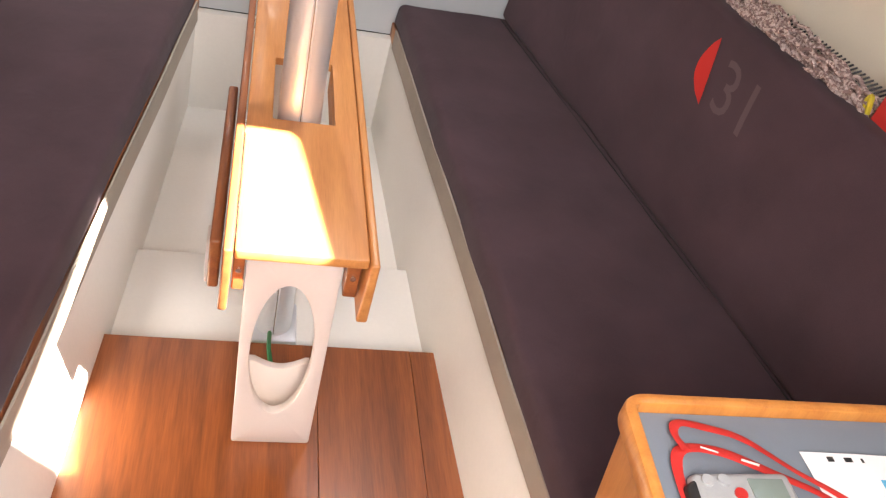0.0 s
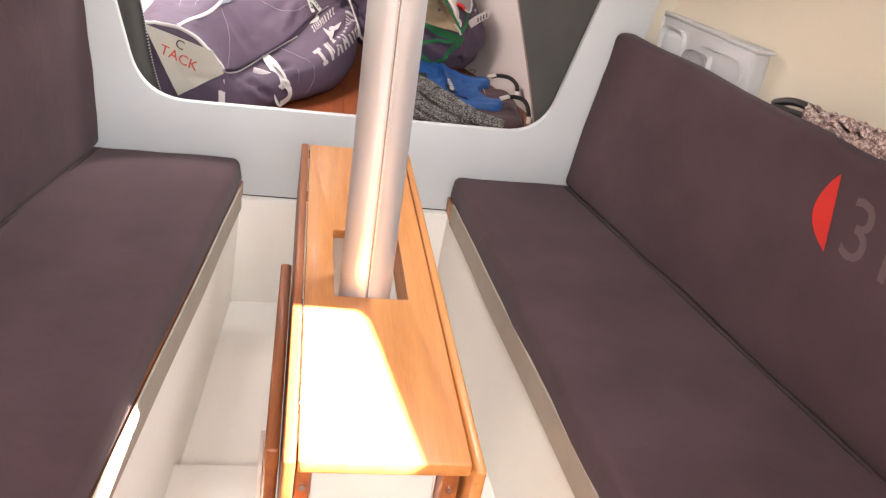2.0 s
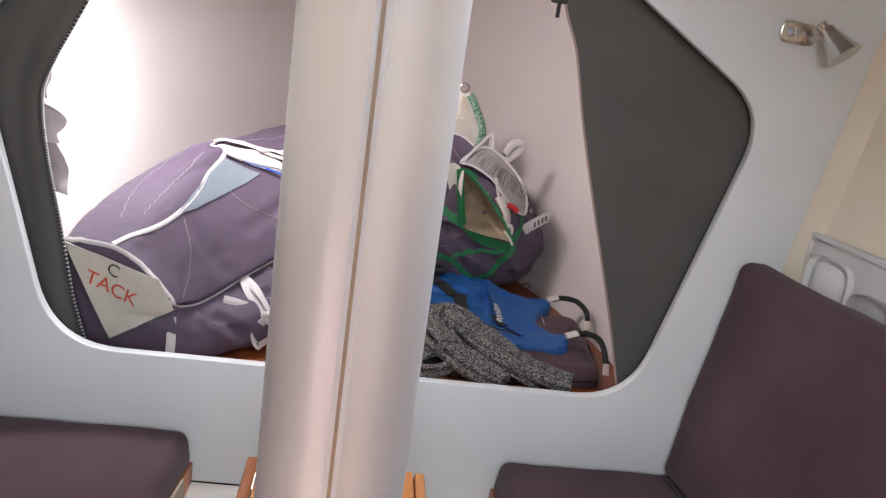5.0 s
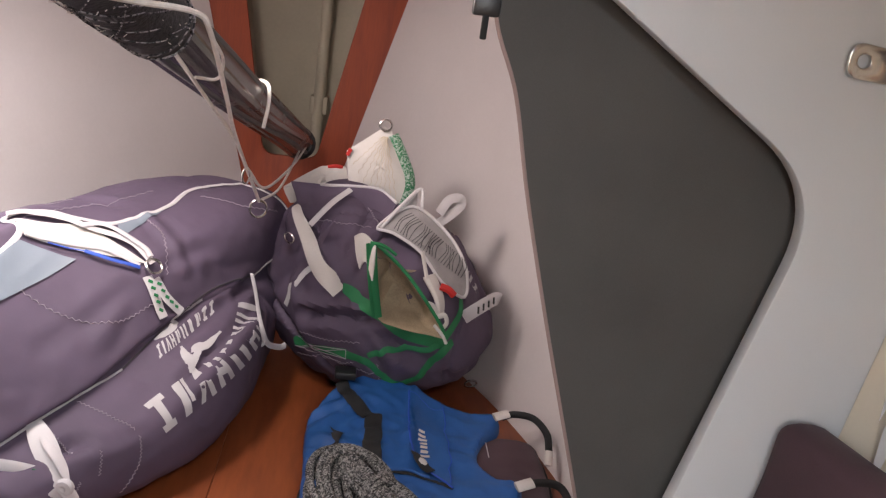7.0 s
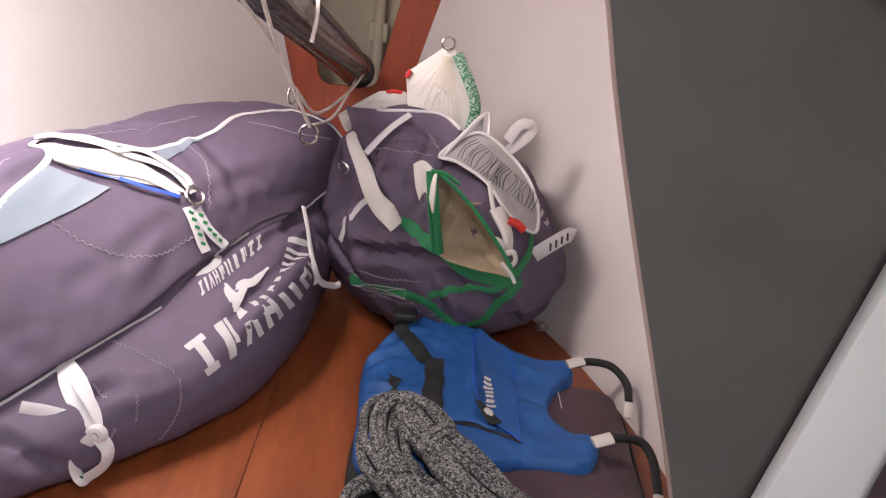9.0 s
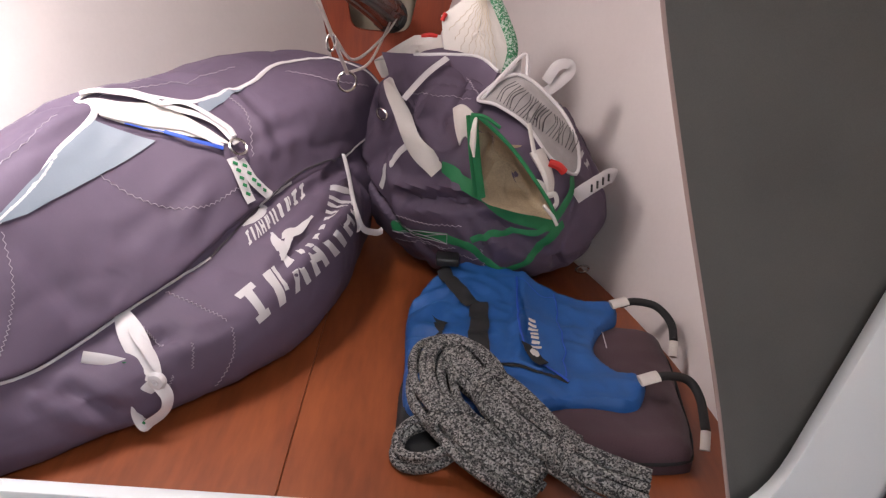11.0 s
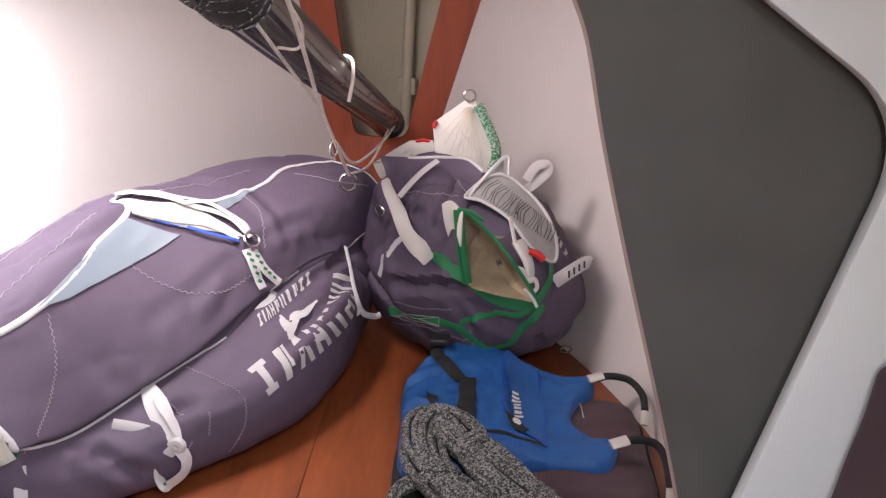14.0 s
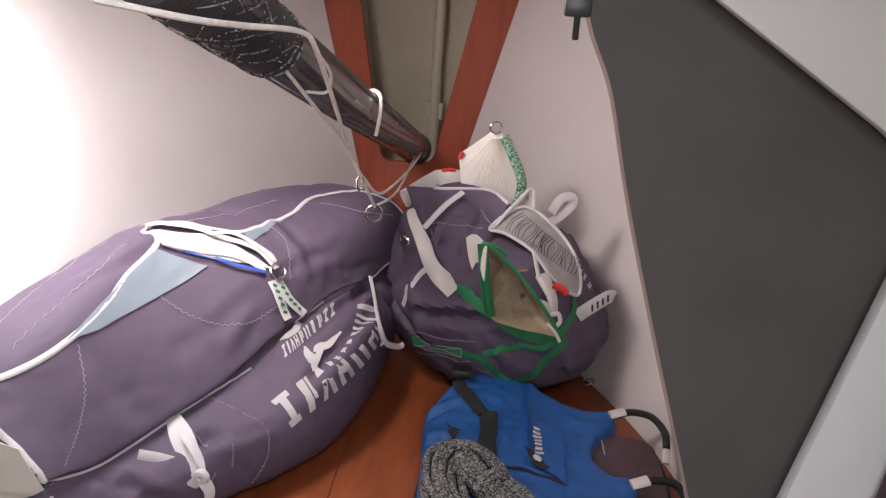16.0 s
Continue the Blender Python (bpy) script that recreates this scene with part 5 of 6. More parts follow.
# cream cloth turned out beside the pouch
part("fold", grid_surface(lambda u, v: Vector((0.232 + 0.050 * u + 0.022 * v * (1 - u), 4.330 - 0.060 * u - 0.03 * v * u + 0.010 * math.sin(u * 5), 0.945 + 0.022 * math.sin(3.1 * u) - 0.085 * v * (1.0 - 0.2 * u) - 0.008 * math.sin(u * 3.1 + v * 4))), 10, 12, 0.004), M_SAIL, pch)
part("zip_pull", tube(spline([P_TIP + Vector((-0.030, -0.008, 0.030)), P_TIP + Vector((-0.008, -0.012, 0.008)), P_TIP + Vector((0.004, -0.012, -0.012))], 5), 0.0042, 6), M_SAIL, pch)
part("batten_end", tube([Vector((0.395, 4.33, 0.925)), Vector((0.412, 4.31, 0.865))], 0.0062, 8, flat=0.5), M_SAIL, small)
# crumpled sails and tapes in the bag's mouth
for pts, w, m in (([(0.415, 4.33, 0.80), (0.440, 4.335, 0.79), (0.452, 4.335, 0.765), (0.470, 4.335, 0.770), (0.478, 4.335, 0.750), (0.468, 4.330, 0.735)], 0.0055, M_SAIL), ([(0.430, 4.345, 0.775), (0.448, 4.345, 0.755), (0.462, 4.345, 0.755)], 0.0045, M_BLACK)):
    sp = spline(pts, 6)
    part("crumpled_tape", tube(sp, w, 8, flat=0.3, normals=[Vector((0.2, -0.9, 0.3))] * len(sp)), m, small)
part("striped_flap", grid_surface(lambda u, v: Vector((0.300 + 0.085 * u, 4.475 + 0.05 * u + 0.03 * v, 0.930 + 0.060 * u + 0.030 * v * (0.4 + u))), 8, 6, 0.003), M_GREYMESH, small, "grey striped flap behind the mesh pocket")
part("flap_border", tube(spline([(0.298, 4.47, 0.934), (0.340, 4.50, 0.985), (0.392, 4.545, 1.030), (0.400, 4.52, 0.985)], 6), 0.0045, 6), M_PIPING, small)
printed(tree_small, [(0.500, 4.56, 0.860), (0.535, 4.555, 0.810), (0.560, 4.545, 0.750)], [(0.515, 4.58, 0.885), (0.555, 4.57, 0.830), (0.580, 4.56, 0.770)], [SINGLE, PAIR, SLANT, SINGLE, LEVEL], M_PRINT, small)
hk = spline([(0.062, 4.50, 0.885), (0.075, 4.485, 0.890), (0.086, 4.475, 0.880), (0.080, 4.475, 0.868), (0.066, 4.485, 0.872)], 5, True)
part("snap_hook", tube(hk, 0.0026, 6, closed=True), M_STEEL, small)
# striped mesh pocket with white border
mesh_lip = [Vector(p) for p in ((0.29, 4.47, 0.935), (0.375, 4.52, 0.985), (0.47, 4.50, 0.93), (0.522, 4.45, 0.86), (0.526, 4.42, 0.79), (0.46, 4.40, 0.83), (0.40, 4.42, 0.895), (0.33, 4.44, 0.93))]
ml = spline(mesh_lip, 5, True)
mc = sum(mesh_lip, Vector()) / len(mesh_lip)
mp = part("mesh_pocket", grid_surface(lambda u, v: mc + (ml[int(round(u * len(ml))) % len(ml)] - mc) * (1 - v * 0.96) + Vector((0, -0.014, 0.012)) * math.sin(v * 1.5), len(ml), 5), M_GREYMESH, small, "grey mesh pocket")
part("border", tube([p + Vector((0, -0.003, 0.003)) for p in ml], 0.0042, 6, closed=True), M_PIPING, mp)
rnd = random.Random(4)
for k in range(24):
    f = 0.04 + 0.92 * k / 23
    a = Vector((0.31, 4.44, 0.95)).lerp(Vector((0.525, 4.405, 0.83)), f)
    b = Vector((0.36, 4.49, 0.985)).lerp(Vector((0.525, 4.42, 0.88)), f)
    a = mc + (a - mc) * 0.90
    b = mc + (b - mc) * 0.92
    m2 = a.lerp(b, 0.5) + Vector((rnd.uniform(-0.012, 0.012), -0.012, 0.012))
    part("cord", tube(spline([a + Vector((0, -0.006, 0.006)), m2, b + Vector((0, -0.006, 0.006))], 4), 0.0011, 4), M_BLACK, mp)
part("red_toggle", tube(spline([(0.455, 4.37, 0.83), (0.475, 4.365, 0.825), (0.49, 4.365, 0.812)], 4), 0.0095, 8), M_RED, small)
part("white_fold", tube(spline([(0.425, 4.385, 0.85), (0.455, 4.36, 0.80), (0.463, 4.35, 0.755)], 6), lambda t: 0.024 - 0.012 * t, 8, flat=0.5), M_SAIL, small)
lp = spline([(0.435, 4.56, 0.93), (0.475, 4.58, 0.955), (0.508, 4.60, 0.985), (0.505, 4.60, 1.005), (0.475, 4.59, 1.0), (0.45, 4.57, 0.965)], 5)
part("tab", tube(lp, 0.0125, 8, flat=0.15, normals=[Vector((0.1, -0.9, 0.4))] * len(lp)), M_PIPING, small)
tg = spline([(0.53, 4.41, 0.74), (0.565, 4.42, 0.765), (0.61, 4.45, 0.785), (0.625, 4.46, 0.78)], 5)
tg2 = part("tab", tube(tg, 0.017, 8, flat=0.12, normals=[Vector((0.1, -0.95, 0.2))] * len(tg)), M_PIPING, small)
for k in range(4):
    part("print_bar", tube([Vector((0.565 + 0.014 * k, 4.405 + 0.011 * k, 0.757 + 0.006 * k)), Vector((0.563 + 0.014 * k, 4.405 + 0.011 * k, 0.775 + 0.006 * k))], 0.0025, 4), M_BLACK, tg2)
part("shackle", tube([Vector((0.603, 4.555, 0.495)) + Vector((0.018 * math.cos(a), 0.008 * math.cos(a), 0.010 * math.sin(a))) for a in (2 * math.pi * k / 14 for k in range(14))], 0.003, 6, closed=True), M_STEEL, small)
for pts in ([(0.122, 4.426, 0.657), (0.189, 4.393, 0.654), (0.274, 4.348, 0.673)], [(0.121, 4.498, 0.568), (0.206, 4.414, 0.595), (0.264, 4.363, 0.612)], [(0.254, 4.568, 0.978), (0.277, 4.512, 0.955), (0.297, 4.480, 0.937)], [(0.133, 4.502, 0.932), (0.199, 4.472, 0.936), (0.303, 4.476, 0.932)], [(0.324, 4.355, 0.617), (0.338, 4.359, 0.560)], [(0.13, 4.45, 0.60), (0.25, 4.36, 0.58), (0.33, 4.36, 0.60)]):
    p, nn = snap(tree_small, pts, 0.0012, 14)
    zig = [q + nn[i].cross(p[min(i + 1, len(p) - 1)] - p[max(i - 1, 0)]).normalized() * (0.0022 if i % 2 else -0.0022) for i, q in enumerate(p)]
    part("stitching", tube(zig, 0.0008, 4), M_STITCH, small)


def sail_corner(name, label, outline, thick, mats):
    """The reinforced corner of a sail: a stack of cloth with stitching, an edge tape and a ring."""
    ob = thing(name, label, "sail", outline[0], group="sail corners")
    ps = [Vector(p) for p in outline]
    c = sum(ps, Vector()) / len(ps)
    rim = [ps[i].lerp(ps[(i + 1) % len(ps)], k / 6) for i in range(len(ps)) for k in range(6)]
    part("cloth", grid_surface(lambda u, v: c + (rim[int(round(u * len(rim))) % len(rim)] - c) * (1 - v * 0.98) + Vector((0, -0.016, 0.004)) * math.sin(v * 1.57) + Vector((0, 0.004, 0)) * noise.noise(Vector((u * 8, v * 5, 1))), len(rim), 8, thick), M_SAIL, ob)
    return ob, rim


clew, rim = sail_corner("sail_corner", "white stitched sail corner with a steel ring and green edge", [(0.286, 4.685, 1.158), (0.193, 4.695, 1.080), (0.213, 4.69, 0.950), (0.345, 4.665, 0.935), (0.368, 4.665, 1.02), (0.306, 4.68, 1.150)], 0.012, None)
part("edge_tape", tube(spline([(0.312, 4.668, 1.142), (0.345, 4.655, 1.085), (0.371, 4.645, 1.02), (0.358, 4.645, 0.945)], 5), 0.014, 8, flat=0.35, normals=[Vector((0.2, -0.95, 0.1))] * 16), M_GREENMESH, clew)
part("ring", tube([Vector((0.289, 4.672, 1.164)) + Vector((0.016 * math.cos(a), 0.005 * math.cos(a), 0.015 * math.sin(a))) for a in (2 * math.pi * k / 20 for k in range(20))], 0.003, 8, closed=True), M_STEEL, clew)
part("red_dot", tube([Vector((0.196, 4.684, 1.070)), Vector((0.203, 4.682, 1.088))], 0.0055, 8), M_RED, clew)
for k in range(9):
    f = k / 8
    a, b = Vector((0.283 + 0.012 * f, 4.664, 1.135)), Vector((0.212 + 0.13 * f, 4.668 - 0.014 * f, 1.05 - 0.09 * min(1.0, f * 2)))
    pts = [a.lerp(b, j / 12) + Vector((0.0022 * (-1) ** j, -0.010 * math.sin(math.pi * j / 12), 0)) for j in range(13)]
    part("stitching", tube(pts, 0.0008, 4), M_CREAM, clew)
clew2, rim = sail_corner("sail_corner", "white sail corner with red stitching lying behind the bags", [(0.028, 4.84, 0.925), (0.130, 4.84, 0.998), (0.195, 4.84, 1.006), (0.215, 4.82, 0.93), (0.05, 4.82, 0.89)], 0.01, None)
part("red_whipping", tube(spline([(0.146, 4.832, 1.003), (0.166, 4.828, 1.009), (0.186, 4.832, 1.006)], 4), 0.006, 6), M_RED, clew2)

# ---- lines and ring under the spar ----
lines = thing("slack_lines", "cream braided lines with a steel ring hanging from the spar", "rope", (0.0, 4.4, 0.97))
part("ring", tube([Vector((0.0, 4.395, 0.968)) + Vector((0.019 * math.cos(a), 0.006 * math.cos(a), 0.021 * math.sin(a))) for a in (2 * math.pi * k / 20 for k in range(20))], 0.0032, 8, closed=True), M_STEEL, lines)
for pts, r in (([(0.0, 4.395, 0.988), (-0.010, 4.22, 1.088), (-0.020, 4.05, 1.185), (-0.046, 3.83, 1.290), (-0.074, 3.60, 1.397), (-0.104, 3.40, 1.478), (-0.140, 3.14, 1.585)], 0.0032),
               ([(0.0, 4.395, 0.988), (-0.018, 4.05, 1.186), (-0.008, 3.80, 1.300), (-0.002, 3.58, 1.405), (-0.014, 3.53, 1.430), (-0.055, 3.40, 1.438), (-0.078, 3.28, 1.446), (-0.130, 3.16, 1.462)], 0.0040),
               ([(0.0, 4.40, 0.985), (0.018, 4.80, 0.935), (0.045, 5.20, 0.985)], 0.0036),
               ([(-0.012, 4.21, 1.10), (0.0, 4.55, 0.985), (0.04, 4.95, 0.975), (0.06, 5.25, 0.985)], 0.0036),
               ([(-0.03, 4.36, 1.262), (-0.01, 4.35, 1.272), (0.008, 4.33, 1.262), (0.012, 4.31, 1.225), (0.006, 4.30, 1.175)], 0.0045),
               ([(-0.004, 3.60, 1.400), (-0.004, 3.72, 1.36), (-0.020, 3.78, 1.325), (-0.050, 3.76, 1.325)], 0.0026)):
    part("line", tube(spline(pts, 8), r, 8), M_ROPE, lines)
part("clip", tube([Vector((-0.012, 4.20, 1.085)) + Vector((0.007 * math.cos(a), 0.004 * math.cos(a), 0.016 * math.sin(a))) for a in (2 * math.pi * k / 16 for k in range(16))], 0.0024, 6, closed=True), M_STEEL, lines)
for f in (0.03, 0.045, 0.06, 0.848, 0.86):
    c = Vector((0.035, 5.42, 0.955)).lerp(Vector((-0.118, 3.36, 1.488)), f)
    d = (Vector((-0.118, 3.36, 1.488)) - Vector((0.035, 5.42, 0.955))).normalized()
    o1 = d.orthogonal().normalized()
    part("lashing", tube([c + Matrix.Rotation(2 * math.pi * k / 18, 3, d) @ (o1 * (0.056 if f > 0.4 else 0.050)) for k in range(18)], 0.0016 if f > 0.4 else 0.006, 6, closed=True), M_NETLINE if f > 0.4 else M_BLACK, spar)
rnd = random.Random(8)
for k in range(130):
    # frayed pale hairs on the net's under side
    f = 0.855 + 0.16 * rnd.random()
    d = (Vector((-0.118, 3.36, 1.488)) - Vector((0.035, 5.42, 0.955)))
    c = Vector((0.035, 5.42, 0.955)) + d * f
    d.normalize()
    o1 = Matrix.Rotation(rnd.uniform(0, 6.28), 3, d) @ d.orthogonal().normalized()
    e = c + o1 * 0.0555
    part("net_hair", tube([e, e + d * rnd.uniform(0.006, 0.018) + o1 * rnd.uniform(0.001, 0.006)], 0.0006, 4), M_ROPE, spar)
for k in range(60):
    f = 0.86 + 0.14 * rnd.random()
    d = (Vector((-0.118, 3.36, 1.488)) - Vector((0.035, 5.42, 0.955)))
    c = Vector((0.035, 5.42, 0.955)) + d * f
    d.normalize()
    o1 = Matrix.Rotation(rnd.uniform(0, 6.28), 3, d) @ d.orthogonal().normalized()
    tw = rnd.choice((-1, 1)) * rnd.uniform(0.5, 1.4)
    part("net_cord", tube([c + d * (0.09 * (j / 6 - 0.5)) + Matrix.Rotation(tw * (j / 6 - 0.5), 3, d) @ (o1 * 0.0565) for j in range(7)], 0.0009, 4), M_NETLINE, spar)


# ---- stuffed flat things on the berth ----
def quilt(outline, base, height, res=0.009, edge=0.03, wrinkle=0.004, seed=1.0, sag=None):
    """A flat stuffed piece with a given outline, thickest inside."""
    pts = [Vector(p) for p in spline([(x, y, 0) for x, y in outline], 5, True)]

    def inside(x, y):
        hit = False
        for i in range(len(pts)):
            a, b = pts[i - 1], pts[i]
            if (a.y > y) != (b.y > y) and x < (b.x - a.x) * (y - a.y) / (b.y - a.y) + a.x:
                hit = not hit
        return hit

    def nearest(x, y):
        best = None
        p = Vector((x, y, 0))
        for i in range(len(pts)):
            a, b = pts[i - 1], pts[i]
            k = min(1.0, max(0.0, (p - a).dot(b - a) / max(1e-9, (b - a).length_squared)))
            q = a + (b - a) * k
            if best is None or (p - q).length < best[0]:
                best = ((p - q).length, q)
        return best
    x0, x1 = min(p.x for p in pts), max(p.x for p in pts)
    y0, y1 = min(p.y for p in pts), max(p.y for p in pts)
    nx, ny = int((x1 - x0) / res) + 2, int((y1 - y0) / res) + 2
    ins = {}
    for i in range(nx + 1):
        for j in range(ny + 1):
            ins[i, j] = inside(x0 + (i - 0.5) * res, y0 + (j - 0.5) * res)
    bm = bmesh.new()
    top, bot = {}, {}

    def vert(i, j):
        if (i, j) in top:
            return
        x, y = x0 + (i - 0.5) * res, y0 + (j - 0.5) * res
        d, q = nearest(x, y)
        if not ins[i, j]:
            x, y, d = q.x, q.y, 0.0
        lift = math.sqrt(max(0.0, 1 - (1 - min(1.0, d / edge)) ** 2))
        z = base + height * (0.35 + 0.65 * lift) + wrinkle * (noise.noise(Vector((x * 16, y * 16, seed))) + 0.6 * noise.noise(Vector((x * 38 + y * 14, y * 30, seed + 3)))) * lift
        if sag:
            z += sag(x, y)
        top[i, j] = bm.verts.new((x, y, z))
        bot[i, j] = bm.verts.new((x, y, base + (sag(x, y) if sag else 0)))
    for i in range(nx):
        for j in range(ny):
            c4 = [(i, j), (i + 1, j), (i + 1, j + 1), (i, j + 1)]
            if sum(ins[c] for c in c4) >= 2 or (sum(ins[c] for c in c4) == 1):
                for c in c4:
                    vert(*c)
                try:
                    bm.faces.new([top[c] for c in c4])
                    bm.faces.new([bot[c] for c in reversed(c4)])
                except ValueError:
                    pass
    rim_edges = [e for e in bm.edges if len(e.link_faces) == 1]
    inv = {v: k for k, v in top.items()}
    for e in rim_edges:
        a, b = e.verts
        if a in inv and b in inv:
            try:
                bm.faces.new((a, b, bot[inv[b]], bot[inv[a]]))
            except ValueError:
                pass
    bmesh.ops.remove_doubles(bm, verts=bm.verts, dist=2e-4)
    bmesh.ops.recalc_face_normals(bm, faces=bm.faces)
    return bm


cushion = thing("stuffed_pad", "plum-brown stuffed pad lying flat on the berth boards", "pad", (0.5, 3.95, BERTH))
part("pad", quilt([(0.24, 4.20), (0.50, 4.22), (0.69, 4.20), (0.715, 4.12), (0.705, 3.95), (0.69, 3.80), (0.65, 3.757), (0.45, 3.745), (0.27, 3.755), (0.22, 3.95)], BERTH + 0.001, 0.05, 0.012, 0.045, 0.005, 4.0), M_CUSHION, cushion)
part("label", tube([Vector((0.566, 4.150, 0.535)), Vector((0.582, 4.150, 0.535)), Vector((0.580, 4.085, 0.535))], 0.0013, 5), M_PIPING, cushion, "white stitched label edge")
part("seam", tube(spline([(0.70, 4.17, 0.503), (0.716, 4.10, 0.503), (0.706, 3.95, 0.503), (0.69, 3.81, 0.503), (0.65, 3.757, 0.503), (0.46, 3.745, 0.503)], 6), 0.003, 6), M_WEB, cushion)
vest = thing("buoyancy_aid", "blue fabric buoyancy aid with black shoulder loops and webbing", "buoyancy aid", (0.4, 4.05, BERTH + 0.05))
VEST = [(0.170, 4.224), (0.216, 4.315), (0.251, 4.366), (0.336, 4.390), (0.421, 4.352), (0.485, 4.296), (0.562, 4.256), (0.617, 4.255), (0.622, 4.205), (0.580, 4.150), (0.553, 4.085), (0.550, 4.020), (0.575, 3.980), (0.628, 3.955), (0.610, 3.885), (0.580, 3.862), (0.526, 3.862), (0.465, 3.858), (0.401, 3.828), (0.29, 3.81), (0.185, 3.84), (0.172, 4.031)]
bm = quilt(VEST, BERTH + 0.046, 0.028, 0.007, 0.013, 0.0085, 9.0, lambda x, y: -0.030 * max(0.0, (0.30 - x) / 0.14) ** 1.2 + 0.02 * max(0.0, (y - 4.22) / 0.15)
           + 0.007 * math.sin(x * 60 + 9 * math.sin(y * 14)) * min(1.0, max(0.0, (0.275 - x) / 0.06)) + 0.010 * math.exp(-((x - 0.40 - 0.1 * (y - 4.1)) / 0.012) ** 2) * min(1.0, max(0.0, (y - 3.95) / 0.05)))
tree_vest = BVHTree.FromBMesh(bm)
part("body", bm, M_BLUE, vest)
flapb = patch("pocket_flap", tree_vest, [(0.408, 4.315, 0.57), (0.486, 4.262, 0.57), (0.474, 3.912, 0.57), (0.420, 3.985, 0.57)], M_BLUE, vest, 14, 0.006)
tape("seam", tree_vest, [(0.409, 4.31, 0.57), (0.399, 4.166, 0.57), (0.402, 4.04, 0.57), (0.431, 3.968, 0.57), (0.474, 3.905, 0.57)], 0.0024, M_BLUELINE, vest, off=0.006)
tape("pocket_mouth", tree_vest, [(0.334, 3.953, 0.57), (0.385, 3.950, 0.57), (0.428, 3.938, 0.57), (0.474, 3.907, 0.57)], 0.0046, M_WEB, vest, 0.4, off=0.002)
tape("seam", tree_vest, [(0.334, 3.960, 0.57), (0.385, 3.958, 0.57), (0.430, 3.945, 0.57)], 0.0046, M_BLUE, vest, 0.6, off=0.005)
tape("seam", tree_vest, [(0.487, 4.262, 0.57), (0.483, 4.091, 0.57), (0.475, 3.920, 0.57)], 0.0014, M_BLUELINE, vest, off=0.006)
tape("seam", tree_vest, [(0.412, 4.30, 0.57), (0.45, 4.255, 0.57), (0.486, 4.235, 0.57)], 0.0012, M_BLUELINE, vest, off=0.008)
for k in range(7):
    tape("print_bar", tree_vest, [(0.419, 4.120 - 0.0165 * k, 0.57), (0.435, 4.118 - 0.0165 * k, 0.57)], 0.0050, M_SAIL, vest, 0.15, off=0.009, steps=3)
tape("patch", tree_vest, [(0.408, 4.018, 0.575), (0.420, 3.985, 0.575), (0.434, 3.958, 0.575)], 0.012, M_WEB, vest, 0.1, off=0.010)
tape("badge", tree_vest, [(0.417, 4.000, 0.578), (0.426, 3.978, 0.578)], lambda t: 0.002 + 0.006 * math.sin(math.pi * t) ** 0.5, M_SAIL, vest, 0.15, off=0.0125)
tape("webbing", tree_vest, [(0.238, 4.335, 0.58), (0.265, 4.267, 0.57), (0.305, 4.190, 0.57)], 0.017, M_WEB, vest, 0.14, off=0.006)
tape("webbing", tree_vest, [(0.318, 4.195, 0.57), (0.318, 4.12, 0.57), (0.312, 4.04, 0.57), (0.318, 3.96, 0.57), (0.330, 3.88, 0.57)], 0.020, M_WEB, vest, 0.12, off=0.005)
part("buckle", box(0.222, 0.275, 4.325, 4.372, 0.578, 0.598, 0.005), M_BLACK, vest)
patch("mesh_corner", tree_vest, [(0.226, 4.150, 0.565), (0.256, 4.118, 0.565), (0.240, 4.080, 0.565), (0.227, 4.045, 0.565)], M_WEB, vest, 8, 0.004)
part("underside", quilt([(0.178, 3.99), (0.25, 3.97), (0.28, 3.80), (0.25, 3.745), (0.18, 3.755), (0.166, 3.87)], BERTH + 0.001, 0.028, 0.009, 0.02, 0.004, 2.0), M_WEB, vest, "black mesh underside")
for pts, bk in (([(0.625, 4.212, 0.572), (0.655, 4.216, 0.580), (0.700, 4.205, 0.578), (0.724, 4.160, 0.565), (0.722, 4.110, 0.548)], (0.618, 4.212)),
                ([(0.625, 3.912, 0.572), (0.655, 3.916, 0.580), (0.696, 3.915, 0.575), (0.712, 3.880, 0.560), (0.710, 3.815, 0.535)], (0.618, 3.908))):
    part("shoulder_loop", tube(spline(pts, 7), 0.0085, 10), M_WEB, vest, "black shoulder loop")
    part("loop_end", tube([Vector((bk[0] - 0.012, bk[1], 0.570)), Vector((bk[0] + 0.022, bk[1] + 0.006, 0.580))], 0.0165, 10, flat=0.4), M_SAIL, vest, "white loop end")
    e1 = Vector(pts[-1])
    part("loop_end", tube([e1, e1 + Vector((-0.006, -0.03, -0.02))], 0.009, 8, flat=0.35), M_SAIL, vest, "white loop end")

# hank of speckled rope
hank = thing("rope_hank", "hank of black-and-white speckled rope coiled on the berth boards", "rope", (0.38, 3.82, BERTH))
rnd = random.Random(21)
LINE = [(0.40, 3.655, 0.525), (0.325, 3.700, 0.545), (0.268, 3.750, 0.562), (0.230, 3.815, 0.580), (0.226, 3.885, 0.594), (0.252, 3.915, 0.602), (0.290, 3.878, 0.602), (0.322, 3.826, 0.596), (0.362, 3.770, 0.588), (0.42, 3.710, 0.572), (0.49, 3.664, 0.556), (0.57, 3.640, 0.540)]
line = spline(LINE, 6)


def across(j):
    """Direction along the hank and the level direction across it."""
    t = (line[min(j + 2, len(line) - 1)] - line[max(j - 2, 0)]).normalized()
    return t, t.cross(Vector((0, 0, 1))).normalized()


